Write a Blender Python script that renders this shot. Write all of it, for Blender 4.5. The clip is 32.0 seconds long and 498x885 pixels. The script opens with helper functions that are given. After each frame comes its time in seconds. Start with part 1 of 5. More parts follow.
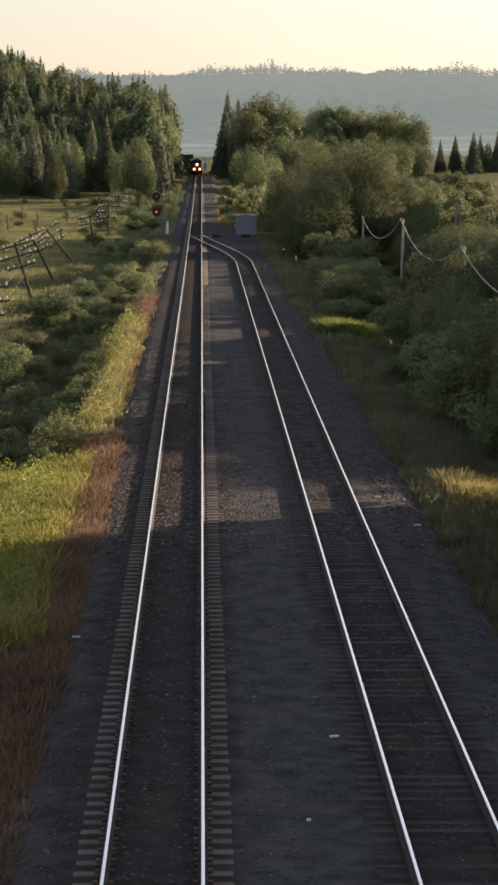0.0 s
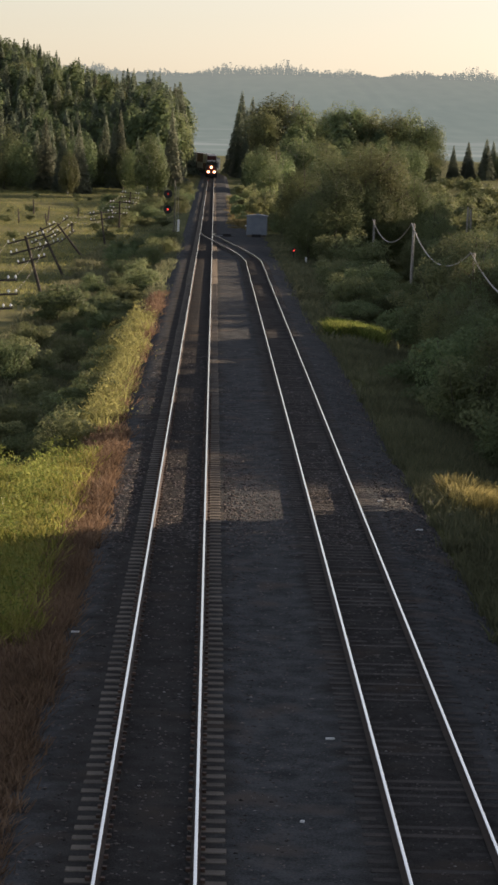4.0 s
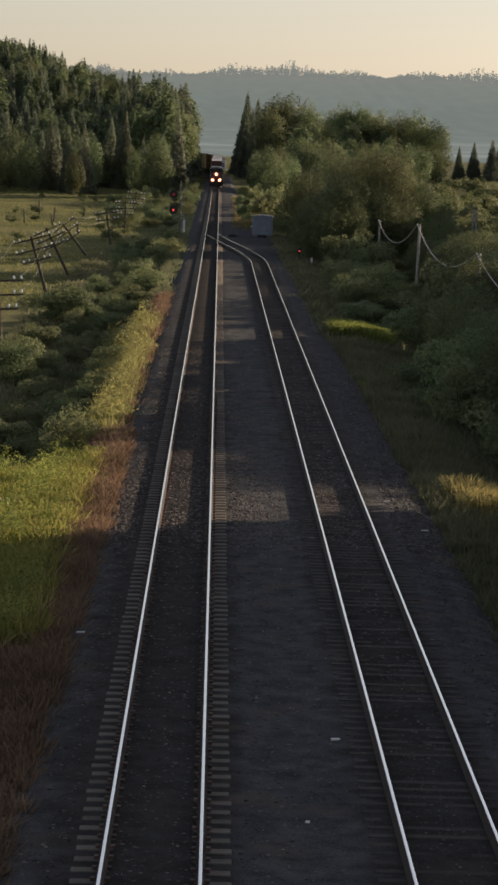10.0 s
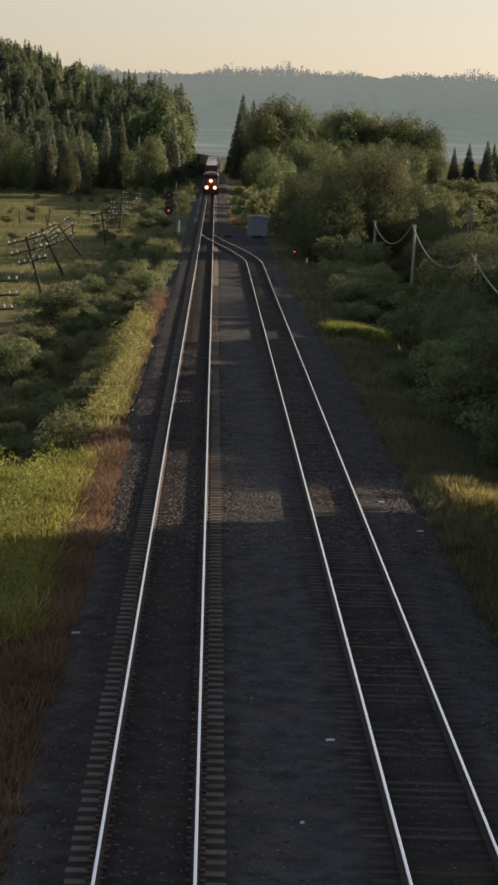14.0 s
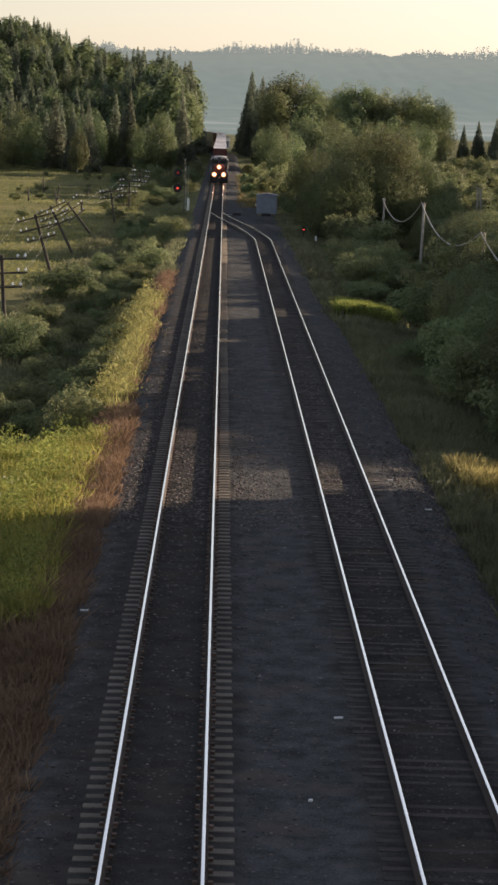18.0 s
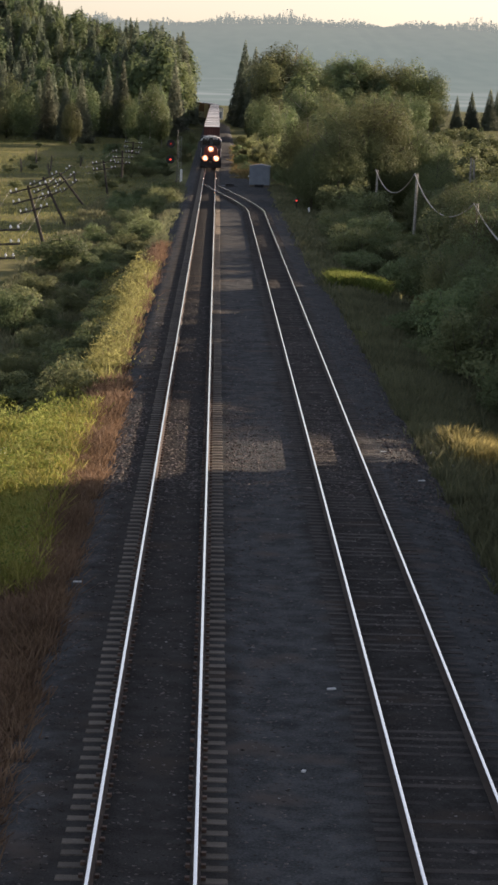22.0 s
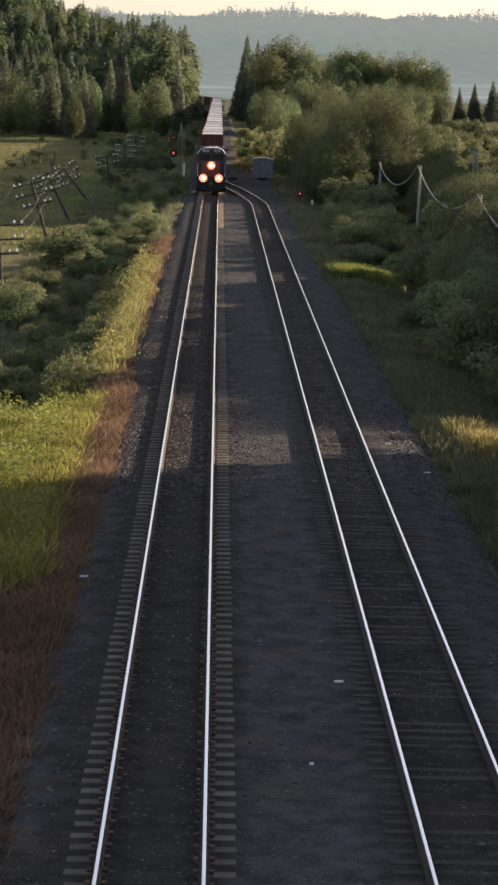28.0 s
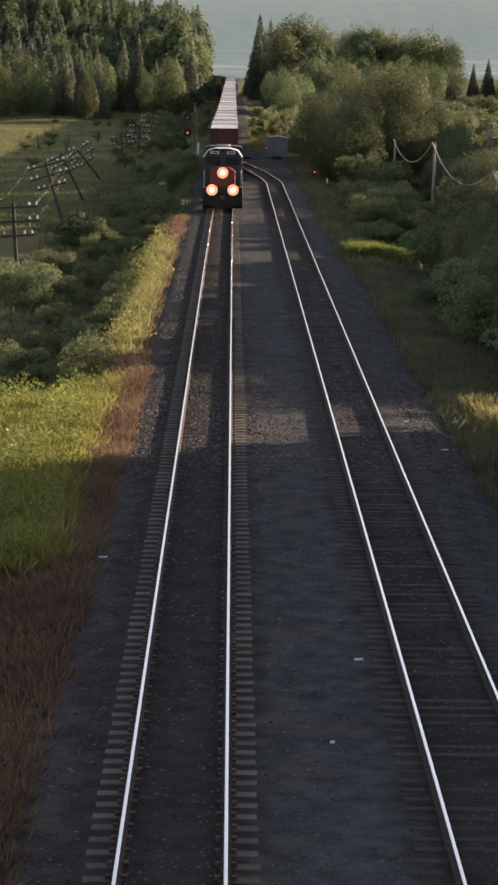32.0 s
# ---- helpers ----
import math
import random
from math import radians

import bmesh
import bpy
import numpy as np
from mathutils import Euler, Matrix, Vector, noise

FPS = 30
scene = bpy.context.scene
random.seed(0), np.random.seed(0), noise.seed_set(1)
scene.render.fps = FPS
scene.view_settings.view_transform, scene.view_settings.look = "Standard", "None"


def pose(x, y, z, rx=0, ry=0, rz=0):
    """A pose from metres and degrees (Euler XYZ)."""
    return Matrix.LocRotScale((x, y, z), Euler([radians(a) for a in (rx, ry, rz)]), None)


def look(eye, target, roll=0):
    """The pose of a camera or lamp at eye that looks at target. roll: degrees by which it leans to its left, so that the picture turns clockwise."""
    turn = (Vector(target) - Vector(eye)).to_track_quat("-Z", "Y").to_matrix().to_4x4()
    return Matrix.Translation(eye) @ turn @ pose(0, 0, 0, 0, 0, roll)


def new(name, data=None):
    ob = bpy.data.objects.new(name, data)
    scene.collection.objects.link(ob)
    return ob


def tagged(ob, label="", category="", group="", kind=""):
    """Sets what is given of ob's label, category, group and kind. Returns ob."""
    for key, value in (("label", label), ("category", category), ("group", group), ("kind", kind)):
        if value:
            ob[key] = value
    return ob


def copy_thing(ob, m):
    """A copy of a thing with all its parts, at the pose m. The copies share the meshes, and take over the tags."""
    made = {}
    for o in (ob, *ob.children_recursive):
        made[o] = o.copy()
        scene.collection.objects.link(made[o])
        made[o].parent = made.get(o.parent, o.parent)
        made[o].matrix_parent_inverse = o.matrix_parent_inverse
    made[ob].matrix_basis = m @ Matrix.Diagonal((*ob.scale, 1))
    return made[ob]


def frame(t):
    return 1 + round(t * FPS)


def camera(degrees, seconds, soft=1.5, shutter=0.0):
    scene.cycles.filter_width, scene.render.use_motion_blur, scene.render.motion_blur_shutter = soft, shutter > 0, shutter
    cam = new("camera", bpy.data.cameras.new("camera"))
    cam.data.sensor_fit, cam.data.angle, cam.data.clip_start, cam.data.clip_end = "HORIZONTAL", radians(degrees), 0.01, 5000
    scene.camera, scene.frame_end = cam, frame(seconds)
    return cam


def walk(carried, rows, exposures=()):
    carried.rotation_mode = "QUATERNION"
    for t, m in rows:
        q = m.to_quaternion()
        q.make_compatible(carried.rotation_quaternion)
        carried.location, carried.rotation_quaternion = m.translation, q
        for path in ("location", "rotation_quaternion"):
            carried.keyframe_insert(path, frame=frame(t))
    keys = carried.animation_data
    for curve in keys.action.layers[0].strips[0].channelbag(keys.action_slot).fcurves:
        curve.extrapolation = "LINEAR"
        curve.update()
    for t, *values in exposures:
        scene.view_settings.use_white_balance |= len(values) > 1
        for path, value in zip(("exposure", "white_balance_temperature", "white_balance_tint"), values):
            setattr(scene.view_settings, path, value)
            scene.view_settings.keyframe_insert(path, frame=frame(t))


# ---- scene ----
EYE = (0.0, 0.0, 10.85)
PATH = [
    (0, 83.491, 0.000, -1.037),
    (0.5, 83.906, -0.528, -0.793),
    (1, 83.838, -0.916, -0.836),
    (1.5, 83.334, -0.996, -1.107),
    (2, 83.095, -1.131, -1.266),
    (2.5, 83.233, -1.123, -1.191),
    (3, 83.431, -1.145, -0.860),
    (3.5, 83.447, -1.452, -0.728),
    (4, 83.488, -1.633, -0.748),
    (4.5, 83.454, -1.430, -0.925),
    (6.5, 83.854, -1.628, -0.821),
    (7, 83.776, -1.647, -0.764),
    (7.5, 83.735, -1.724, -0.786),
    (8, 83.605, -1.688, -0.872),
    (8.5, 83.518, -1.681, -0.865),
    (9, 83.512, -1.721, -0.771),
    (9.5, 83.508, -1.714, -0.675),
    (10, 83.496, -1.665, -0.624),
    (10.5, 83.399, -1.545, -0.709),
    (11, 83.242, -1.556, -0.862),
    (11.5, 83.283, -1.541, -0.941),
    (12, 83.406, -1.576, -0.935),
    (12.5, 83.472, -1.651, -0.871),
    (13, 83.486, -1.694, -0.788),
    (13.5, 83.513, -1.709, -0.746),
    (15.5, 83.455, -1.720, -0.676),
    (16, 83.343, -1.846, -0.593),
    (16.5, 83.269, -1.830, -0.527),
    (17, 83.225, -1.831, -0.487),
    (17.5, 83.151, -1.852, -0.481),
    (18, 83.022, -1.765, -0.528),
    (18.5, 82.947, -1.764, -0.540),
    (19, 82.987, -1.797, -0.490),
    (19.5, 83.034, -1.815, -0.434),
    (20, 82.964, -1.870, -0.375),
    (20.5, 82.742, -1.795, -0.489),
    (21, 82.489, -1.480, -0.747),
    (21.5, 82.392, -1.528, -0.803),
    (22, 82.397, -1.757, -0.682),
    (22.5, 82.446, -1.859, -0.476),
    (23, 82.527, -1.773, -0.336),
    (23.5, 82.564, -1.799, -0.242),
    (24, 82.526, -1.782, -0.247),
    (24.5, 82.383, -1.640, -0.336),
    (26.5, 82.536, -1.717, -0.323),
    (27, 82.525, -1.623, -0.434),
    (27.5, 82.417, -1.450, -0.531),
    (28, 82.247, -1.297, -0.628),
    (28.5, 82.190, -1.352, -0.595),
    (29, 82.277, -1.335, -0.495),
    (29.5, 82.354, -1.345, -0.445),
    (30, 82.396, -1.350, -0.422),
    (30.5, 82.346, -1.208, -0.495),
    (31, 82.212, -1.118, -0.601),
    (31.5, 82.142, -1.110, -0.616),
    (32, 81.786, -0.613, -0.335),
]
cam = camera(10.93, 32.0, soft=2.8)
EXPOSURES = [(t, e + 0.03, k, tint) for t, e, k, tint in (
    (0, 1.13, 6850, 22), (2, 1.13, 6850, 22), (4, 0.94, 6850, 21), (7, 0.63, 6850, 20.5), (9, 0.60, 6850, 20.5), (13, 0.61, 6850, 20.5), (16, 0.68, 6830, 20.5),
    (17.1, 0.76, 6800, 20.5), (18, 1.06, 6720, 20.5), (19, 1.00, 6680, 21), (21, 1.12, 6650, 22), (23, 1.15, 6650, 22.5), (28, 1.18, 6660, 22), (32, 1.22, 6680, 22))]
walk(cam, [(t, pose(*EYE, rx, ry, rz)) for t, rx, ry, rz in PATH], EXPOSURES)

# ---- light: a low warm sun ahead on the right, and the evening sky ----
SUN_EL, SUN_AZ = radians(12.0), radians(56.0)   # azimuth clockwise from +y
SUN_WAY = Vector((math.sin(SUN_AZ) * math.cos(SUN_EL), math.cos(SUN_AZ) * math.cos(SUN_EL), math.sin(SUN_EL)))
world = bpy.data.worlds.new("evening_sky")
scene.world = world
world.use_nodes = True
wn = world.node_tree.nodes
sky = wn.new("ShaderNodeTexSky")
sky.sky_type, sky.sun_disc = "NISHITA", False
sky.sun_elevation, sky.sun_rotation = SUN_EL, SUN_AZ
sky.air_density, sky.dust_density, sky.ozone_density = 1.0, 0.9, 1.6
wn["Background"].inputs["Strength"].default_value = 0.087
pale = wn.new("ShaderNodeHueSaturation")
pale.inputs["Saturation"].default_value = 0.62
world.node_tree.links.new(sky.outputs[0], pale.inputs["Color"])
world.node_tree.links.new(pale.outputs[0], wn["Background"].inputs["Color"])
sun = new("sun", bpy.data.lights.new("sun", "SUN"))
sun.data.energy, sun.data.angle, sun.data.color = 5.0, radians(0.6), (1.0, 0.83, 0.60)
sun.matrix_basis = look(SUN_WAY * 300, (0, 0, 0))


# ---- materials ----
def material(name, a, b, rough=0.8, metal=0.0, scale=4.0, fine=40.0, bump=0.3, dist=0.02, mix3=None, spec=0.4,
             island=0.0, random_ob=0.0, coords="Object", emit=None):
    """Two tones mixed by coarse and fine noise, a third by a patchy one, and a bump of both scales."""
    m = bpy.data.materials.new(name)
    m.use_nodes = True
    n, l = m.node_tree.nodes, m.node_tree.links
    p = n["Principled BSDF"]
    p.inputs["Roughness"].default_value, p.inputs["Metallic"].default_value = rough, metal
    p.inputs["Specular IOR Level"].default_value = spec
    tc = n.new("ShaderNodeTexCoord")
    if coords == "World":
        g = n.new("ShaderNodeNewGeometry")
        src = g.outputs["Position"]
    else:
        src = tc.outputs[coords]
    n1, n2 = n.new("ShaderNodeTexNoise"), n.new("ShaderNodeTexNoise")
    for t, s in ((n1, scale), (n2, fine)):
        t.inputs["Scale"].default_value, t.inputs["Detail"].default_value = s, 5
        l.new(src, t.inputs["Vector"])
    add = n.new("ShaderNodeMath")
    add.operation = "ADD"
    l.new(n1.outputs[0], add.inputs[0])
    l.new(n2.outputs[0], add.inputs[1])
    ramp = n.new("ShaderNodeMapRange")
    ramp.inputs[1].default_value, ramp.inputs[2].default_value = 0.75, 1.25
    l.new(add.outputs[0], ramp.inputs[0])
    mx = n.new("ShaderNodeMix")
    mx.data_type = "RGBA"
    mx.inputs[6].default_value, mx.inputs[7].default_value = (*a, 1), (*b, 1)
    l.new(ramp.outputs[0], mx.inputs[0])
    colour = mx.outputs[2]
    if mix3:
        n3 = n.new("ShaderNodeTexNoise")
        n3.inputs["Scale"].default_value, n3.inputs["Detail"].default_value = mix3[1], 6
        l.new(src, n3.inputs["Vector"])
        r3 = n.new("ShaderNodeMapRange")
        r3.inputs[1].default_value, r3.inputs[2].default_value = mix3[2], mix3[2] + 0.12
        l.new(n3.outputs[0], r3.inputs[0])
        m3 = n.new("ShaderNodeMix")
        m3.data_type = "RGBA"
        m3.inputs[7].default_value = (*mix3[0], 1)
        l.new(r3.outputs[0], m3.inputs[0])
        l.new(colour, m3.inputs[6])
        colour = m3.outputs[2]
    if island or random_ob:
        if island:
            rnd = n.new("ShaderNodeNewGeometry").outputs["Random Per Island"]
        else:
            rnd = n.new("ShaderNodeObjectInfo").outputs["Random"]
        amount = island or random_ob
        r4 = n.new("ShaderNodeMapRange")
        r4.inputs[3].default_value, r4.inputs[4].default_value = 1 - amount, 1 + amount
        l.new(rnd, r4.inputs[0])
        hs = n.new("ShaderNodeHueSaturation")
        l.new(r4.outputs[0], hs.inputs["Value"])
        l.new(colour, hs.inputs["Color"])
        colour = hs.outputs[0]
    l.new(colour, p.inputs["Base Color"])
    if bump:
        bp = n.new("ShaderNodeBump")
        bp.inputs["Strength"].default_value, bp.inputs["Distance"].default_value = bump, dist
        l.new(add.outputs[0], bp.inputs["Height"])
        l.new(bp.outputs[0], p.inputs["Normal"])
    if emit:
        p.inputs["Emission Color"].default_value = (*emit[0], 1)
        p.inputs["Emission Strength"].default_value = emit[1]
    return m


def foliage(name, a, b, through_light=0.35, spread=0.45, hue=0.03):
    """Leaves: a tone for every leaf and every plant, and some light let through."""
    m = bpy.data.materials.new(name)
    m.use_nodes = True
    n, l = m.node_tree.nodes, m.node_tree.links
    p, out = n["Principled BSDF"], n["Material Output"]
    p.inputs["Roughness"].default_value = 0.65
    p.inputs["Specular IOR Level"].default_value = 0.12
    geo, info = n.new("ShaderNodeNewGeometry"), n.new("ShaderNodeObjectInfo")
    mx = n.new("ShaderNodeMix")
    mx.data_type = "RGBA"
    mx.inputs[6].default_value, mx.inputs[7].default_value = (*a, 1), (*b, 1)
    l.new(geo.outputs["Random Per Island"], mx.inputs[0])
    val, hu = n.new("ShaderNodeMapRange"), n.new("ShaderNodeMapRange")
    val.inputs[3].default_value, val.inputs[4].default_value = 1 - spread, 1 + spread
    hu.inputs[3].default_value, hu.inputs[4].default_value = 0.5 - hue, 0.5 + hue
    l.new(info.outputs["Random"], val.inputs[0])
    fl = n.new("ShaderNodeMath")
    fl.operation = "FRACT"
    mul = n.new("ShaderNodeMath")
    mul.operation = "MULTIPLY"
    mul.inputs[1].default_value = 7.31
    l.new(info.outputs["Random"], mul.inputs[0])
    l.new(mul.outputs[0], fl.inputs[0])
    l.new(fl.outputs[0], hu.inputs[0])
    hs = n.new("ShaderNodeHueSaturation")
    l.new(hu.outputs[0], hs.inputs["Hue"])
    l.new(mx.outputs[2], hs.inputs["Color"])
    patch, pr = n.new("ShaderNodeTexNoise"), n.new("ShaderNodeMapRange")
    patch.inputs["Scale"].default_value, patch.inputs["Detail"].default_value = 0.22, 3
    l.new(geo.outputs["Position"], patch.inputs["Vector"])
    pr.inputs[1].default_value, pr.inputs[2].default_value, pr.inputs[3].default_value, pr.inputs[4].default_value = 0.3, 0.7, 0.72, 1.28
    l.new(patch.outputs[0], pr.inputs[0])
    both = n.new("ShaderNodeMath")
    both.operation = "MULTIPLY"
    l.new(val.outputs[0], both.inputs[0])
    l.new(pr.outputs[0], both.inputs[1])
    l.new(both.outputs[0], hs.inputs["Value"])
    l.new(hs.outputs[0], p.inputs["Base Color"])
    tr = n.new("ShaderNodeBsdfTranslucent")
    l.new(hs.outputs[0], tr.inputs["Color"])
    ms = n.new("ShaderNodeMixShader")
    ms.inputs[0].default_value = through_light
    l.new(p.outputs[0], ms.inputs[1])
    l.new(tr.outputs[0], ms.inputs[2])
    l.new(ms.outputs[0], out.inputs["Surface"])
    return m


M_ground = material("meadow_soil", (0.060, 0.070, 0.022), (0.120, 0.125, 0.038), 0.95, scale=0.06, fine=1.6, bump=0.8, dist=0.25,
                    mix3=((0.165, 0.155, 0.06), 0.035, 0.54), coords="World", spec=0.1)
M_ballast = material("ballast_stone", (0.056, 0.0585, 0.058), (0.130, 0.133, 0.129), 0.9, scale=2.0, fine=24.0, bump=1.0, dist=0.05,
                     mix3=((0.128, 0.110, 0.094), 0.5, 0.57), coords="World", spec=0.0)


def oil_stains(m):
    """Oil and soot between the rails of both tracks, with a ragged edge."""
    n, l = m.node_tree.nodes, m.node_tree.links
    p = n["Principled BSDF"]
    clean = p.inputs["Base Color"].links[0].from_socket
    pos, split, wob = n.new("ShaderNodeNewGeometry"), n.new("ShaderNodeSeparateXYZ"), n.new("ShaderNodeTexNoise")
    wob.inputs["Scale"].default_value, wob.inputs["Detail"].default_value = 1.3, 6
    l.new(pos.outputs["Position"], split.inputs[0])
    l.new(pos.outputs["Position"], wob.inputs["Vector"])

    def calc(op, a, b):
        k = n.new("ShaderNodeMath")
        k.operation = op
        for s, v in ((0, a), (1, b)):
            if isinstance(v, float):
                k.inputs[s].default_value = v
            else:
                l.new(v, k.inputs[s])
        return k.outputs[0]

    far = calc("MULTIPLY", calc("MAXIMUM", calc("SUBTRACT", split.outputs["Y"], 245.0), 0.0), 0.05)
    main = calc("MULTIPLY", calc("ABSOLUTE", calc("ADD", split.outputs["X"], 1.0), 0.0), 0.8)
    side = calc("ADD", calc("ABSOLUTE", calc("SUBTRACT", split.outputs["X"], 3.85), 0.0), far)
    near = calc("ADD", calc("MINIMUM", main, side), calc("MULTIPLY", calc("SUBTRACT", wob.outputs[0], 0.5), 1.3))
    edge = n.new("ShaderNodeMapRange")
    edge.inputs[1].default_value, edge.inputs[2].default_value, edge.inputs[3].default_value, edge.inputs[4].default_value = 1.0, 1.45, 0.55, 0.0
    l.new(near, edge.inputs[0])
    mx = n.new("ShaderNodeMix")
    mx.data_type = "RGBA"
    mx.inputs[7].default_value = (0.042, 0.034, 0.026, 1)
    l.new(edge.outputs[0], mx.inputs[0])
    l.new(clean, mx.inputs[6])
    l.new(mx.outputs[2], p.inputs["Base Color"])


oil_stains(M_ballast)
M_stone = material("loose_stone", (0.070, 0.066, 0.064), (0.180, 0.152, 0.134), 0.85, scale=9, fine=60, bump=0.4, island=0.6, spec=0.08)
M_rust = material("rail_rust", (0.024, 0.015, 0.011), (0.048, 0.028, 0.018), 0.8, scale=3, fine=50, bump=0.3, dist=0.004)
M_head = material("polished_rail_head", (0.86, 0.85, 0.83), (0.95, 0.94, 0.92), 0.15, 1.0, scale=2, fine=30, bump=0.02, dist=0.001)
M_concrete = material("concrete_sleeper", (0.105, 0.090, 0.072), (0.185, 0.160, 0.128), 0.9, scale=3, fine=45, bump=0.3, dist=0.006, random_ob=0.25, spec=0.2)
M_wood = material("creosoted_wood", (0.018, 0.014, 0.011), (0.05, 0.04, 0.032), 0.85, scale=2.5, fine=40, bump=0.5, dist=0.01, random_ob=0.35)
M_bark = material("bark", (0.05, 0.04, 0.03), (0.14, 0.12, 0.10), 0.9, scale=3, fine=25, bump=0.6, dist=0.03)
M_birch = material("pale_bark", (0.24, 0.22, 0.19), (0.42, 0.40, 0.36), 0.85, scale=3, fine=12, bump=0.3, dist=0.02)
M_spruce = foliage("spruce_needles", (0.128, 0.155, 0.108), (0.182, 0.206, 0.142), 0.6, 0.15)
M_leaf = foliage("broad_leaves", (0.150, 0.190, 0.092), (0.212, 0.243, 0.116), 0.5, 0.22)
M_willow = foliage("willow_leaves", (0.122, 0.152, 0.072), (0.175, 0.200, 0.094), 0.34, 0.25)
M_bush = foliage("shrub_leaves", (0.150, 0.186, 0.092), (0.207, 0.236, 0.114), 0.45, 0.26)
M_sallow = foliage("sallow_leaves", (0.180, 0.228, 0.110), (0.275, 0.312, 0.150), 0.45, 0.2)
M_grass = foliage("grass_blades", (0.125, 0.165, 0.032), (0.340, 0.340, 0.100), 0.5, 0.2)
M_dry = foliage("rusty_weeds", (0.130, 0.082, 0.054), (0.270, 0.175, 0.118), 0.4, 0.25, 0.015)
# the grass again in duller tones, shade put into the colour
M_turf = foliage("shaded_turf", (0.122, 0.136, 0.078), (0.205, 0.208, 0.114), 0.45, 0.2)


# ---- mesh helpers ----
def part(name, bm, mat, parent=None, label=""):
    """One mesh object from a bmesh, under a thing or a part, or on its own."""
    me = bpy.data.meshes.new(name)
    bm.to_mesh(me)
    bm.free()
    return part_of(name, me, mat, parent, label)


def part_of(name, me, mat, parent=None, label=""):
    if mat and not me.materials:
        me.materials.append(mat)
    ob = new(name, me)
    if parent:
        ob.parent = parent
    if label:
        ob["label"] = label
    return ob


def box(bm, x0, x1, y0, y1, z0, z1, bevel=0.0):
    r = bmesh.ops.create_cube(bm, size=1)
    bmesh.ops.scale(bm, vec=(x1 - x0, y1 - y0, z1 - z0), verts=r["verts"])
    bmesh.ops.translate(bm, vec=((x0 + x1) / 2, (y0 + y1) / 2, (z0 + z1) / 2), verts=r["verts"])
    if bevel:
        edges = {e for v in r["verts"] for e in v.link_edges}
        bmesh.ops.bevel(bm, geom=list(edges), offset=bevel, segments=2, affect="EDGES", profile=0.5)
    return bm


def tube(bm, a, b, r0, r1=None, seg=10):
    """A tapered rod from a to b."""
    a, b = Vector(a), Vector(b)
    m = Matrix.Translation((a + b) / 2) @ (b - a).to_track_quat("Z", "Y").to_matrix().to_4x4()
    bmesh.ops.create_cone(bm, cap_ends=True, segments=seg, radius1=r0, radius2=r0 if r1 is None else r1, depth=(b - a).length, matrix=m)
    return bm


def prism(bm, outline, y0, y1):
    """An outline in x and z, drawn out along y."""
    va = [bm.verts.new((x, y0, z)) for x, z in outline]
    vb = [bm.verts.new((x, y1, z)) for x, z in outline]
    n = len(outline)
    bm.faces.new(va)
    bm.faces.new(vb[::-1])
    for i in range(n):
        bm.faces.new((va[i], vb[i], vb[(i + 1) % n], va[(i + 1) % n]))
    bmesh.ops.recalc_face_normals(bm, faces=bm.faces)
    return bm


def arrays_mesh(name, verts, faces, mat=None, smooth=False):
    """A mesh from arrays; all faces have the same number of corners."""
    verts, faces = np.asarray(verts, np.float32), np.asarray(faces, np.int32)
    k = faces.shape[1]
    me = bpy.data.meshes.new(name)
    me.vertices.add(len(verts))
    me.vertices.foreach_set("co", verts.ravel())
    me.loops.add(faces.size)
    me.loops.foreach_set("vertex_index", faces.ravel())
    me.polygons.add(len(faces))
    me.polygons.foreach_set("loop_start", np.arange(0, faces.size, k, dtype=np.int32))
    me.polygons.foreach_set("loop_total", np.full(len(faces), k, np.int32))
    if smooth:
        me.polygons.foreach_set("use_smooth", np.ones(len(faces), bool))
    me.update(calc_edges=True)
    if mat:
        me.materials.append(mat)
    return me


def leaves_arrays(centres, size, rng, up=0.0, long=1.6, out=None):
    """Small four-cornered leaves or sprays, one at each centre, turned at random or mostly outwards; up lays them flatter."""
    n = len(centres)
    nrm = rng.normal(size=(n, 3))
    if out is not None:
        nrm = nrm * 0.42 + out * 1.25
    nrm[:, 2] += up
    nrm /= np.linalg.norm(nrm, axis=1)[:, None]
    u = np.cross(nrm, rng.normal(size=(n, 3)))
    u /= np.linalg.norm(u, axis=1)[:, None]
    v = np.cross(nrm, u)
    s = (np.asarray(size) * rng.uniform(0.6, 1.35, n))[:, None]
    u, v = u * s * long / 2, v * s / 2
    return np.stack([centres - u, centres + v - u * 0.1, centres + u, centres - v - u * 0.1], 1).reshape(-1, 3)


def leaves_mesh(name, centres, size, rng, mat, up=0.0, long=1.6, out=None):
    verts = leaves_arrays(centres, size, rng, up, long, out)
    return arrays_mesh(name, verts, np.arange(len(verts)).reshape(-1, 4), mat)


# ---- the lie of the land ----
def smooth(a, b, v):
    t = np.clip((np.asarray(v, float) - a) / (b - a), 0, 1)
    return t * t * (3 - 2 * t)


RISE_Y = np.array([-500.0, 320, 350, 376, 420, 483, 545, 607, 690, 768, 850, 1000, 1500, 5000])
RISE_Z = np.array([0.0, 0, 0.03, 0.12, 0.36, 0.76, 1.14, 1.5, 1.95, 2.4, 2.95, 3.6, 4.0, 4.0])


def rise(y):
    """Height of the main track's sleepers along the line."""
    return np.interp(y, RISE_Y, RISE_Z)


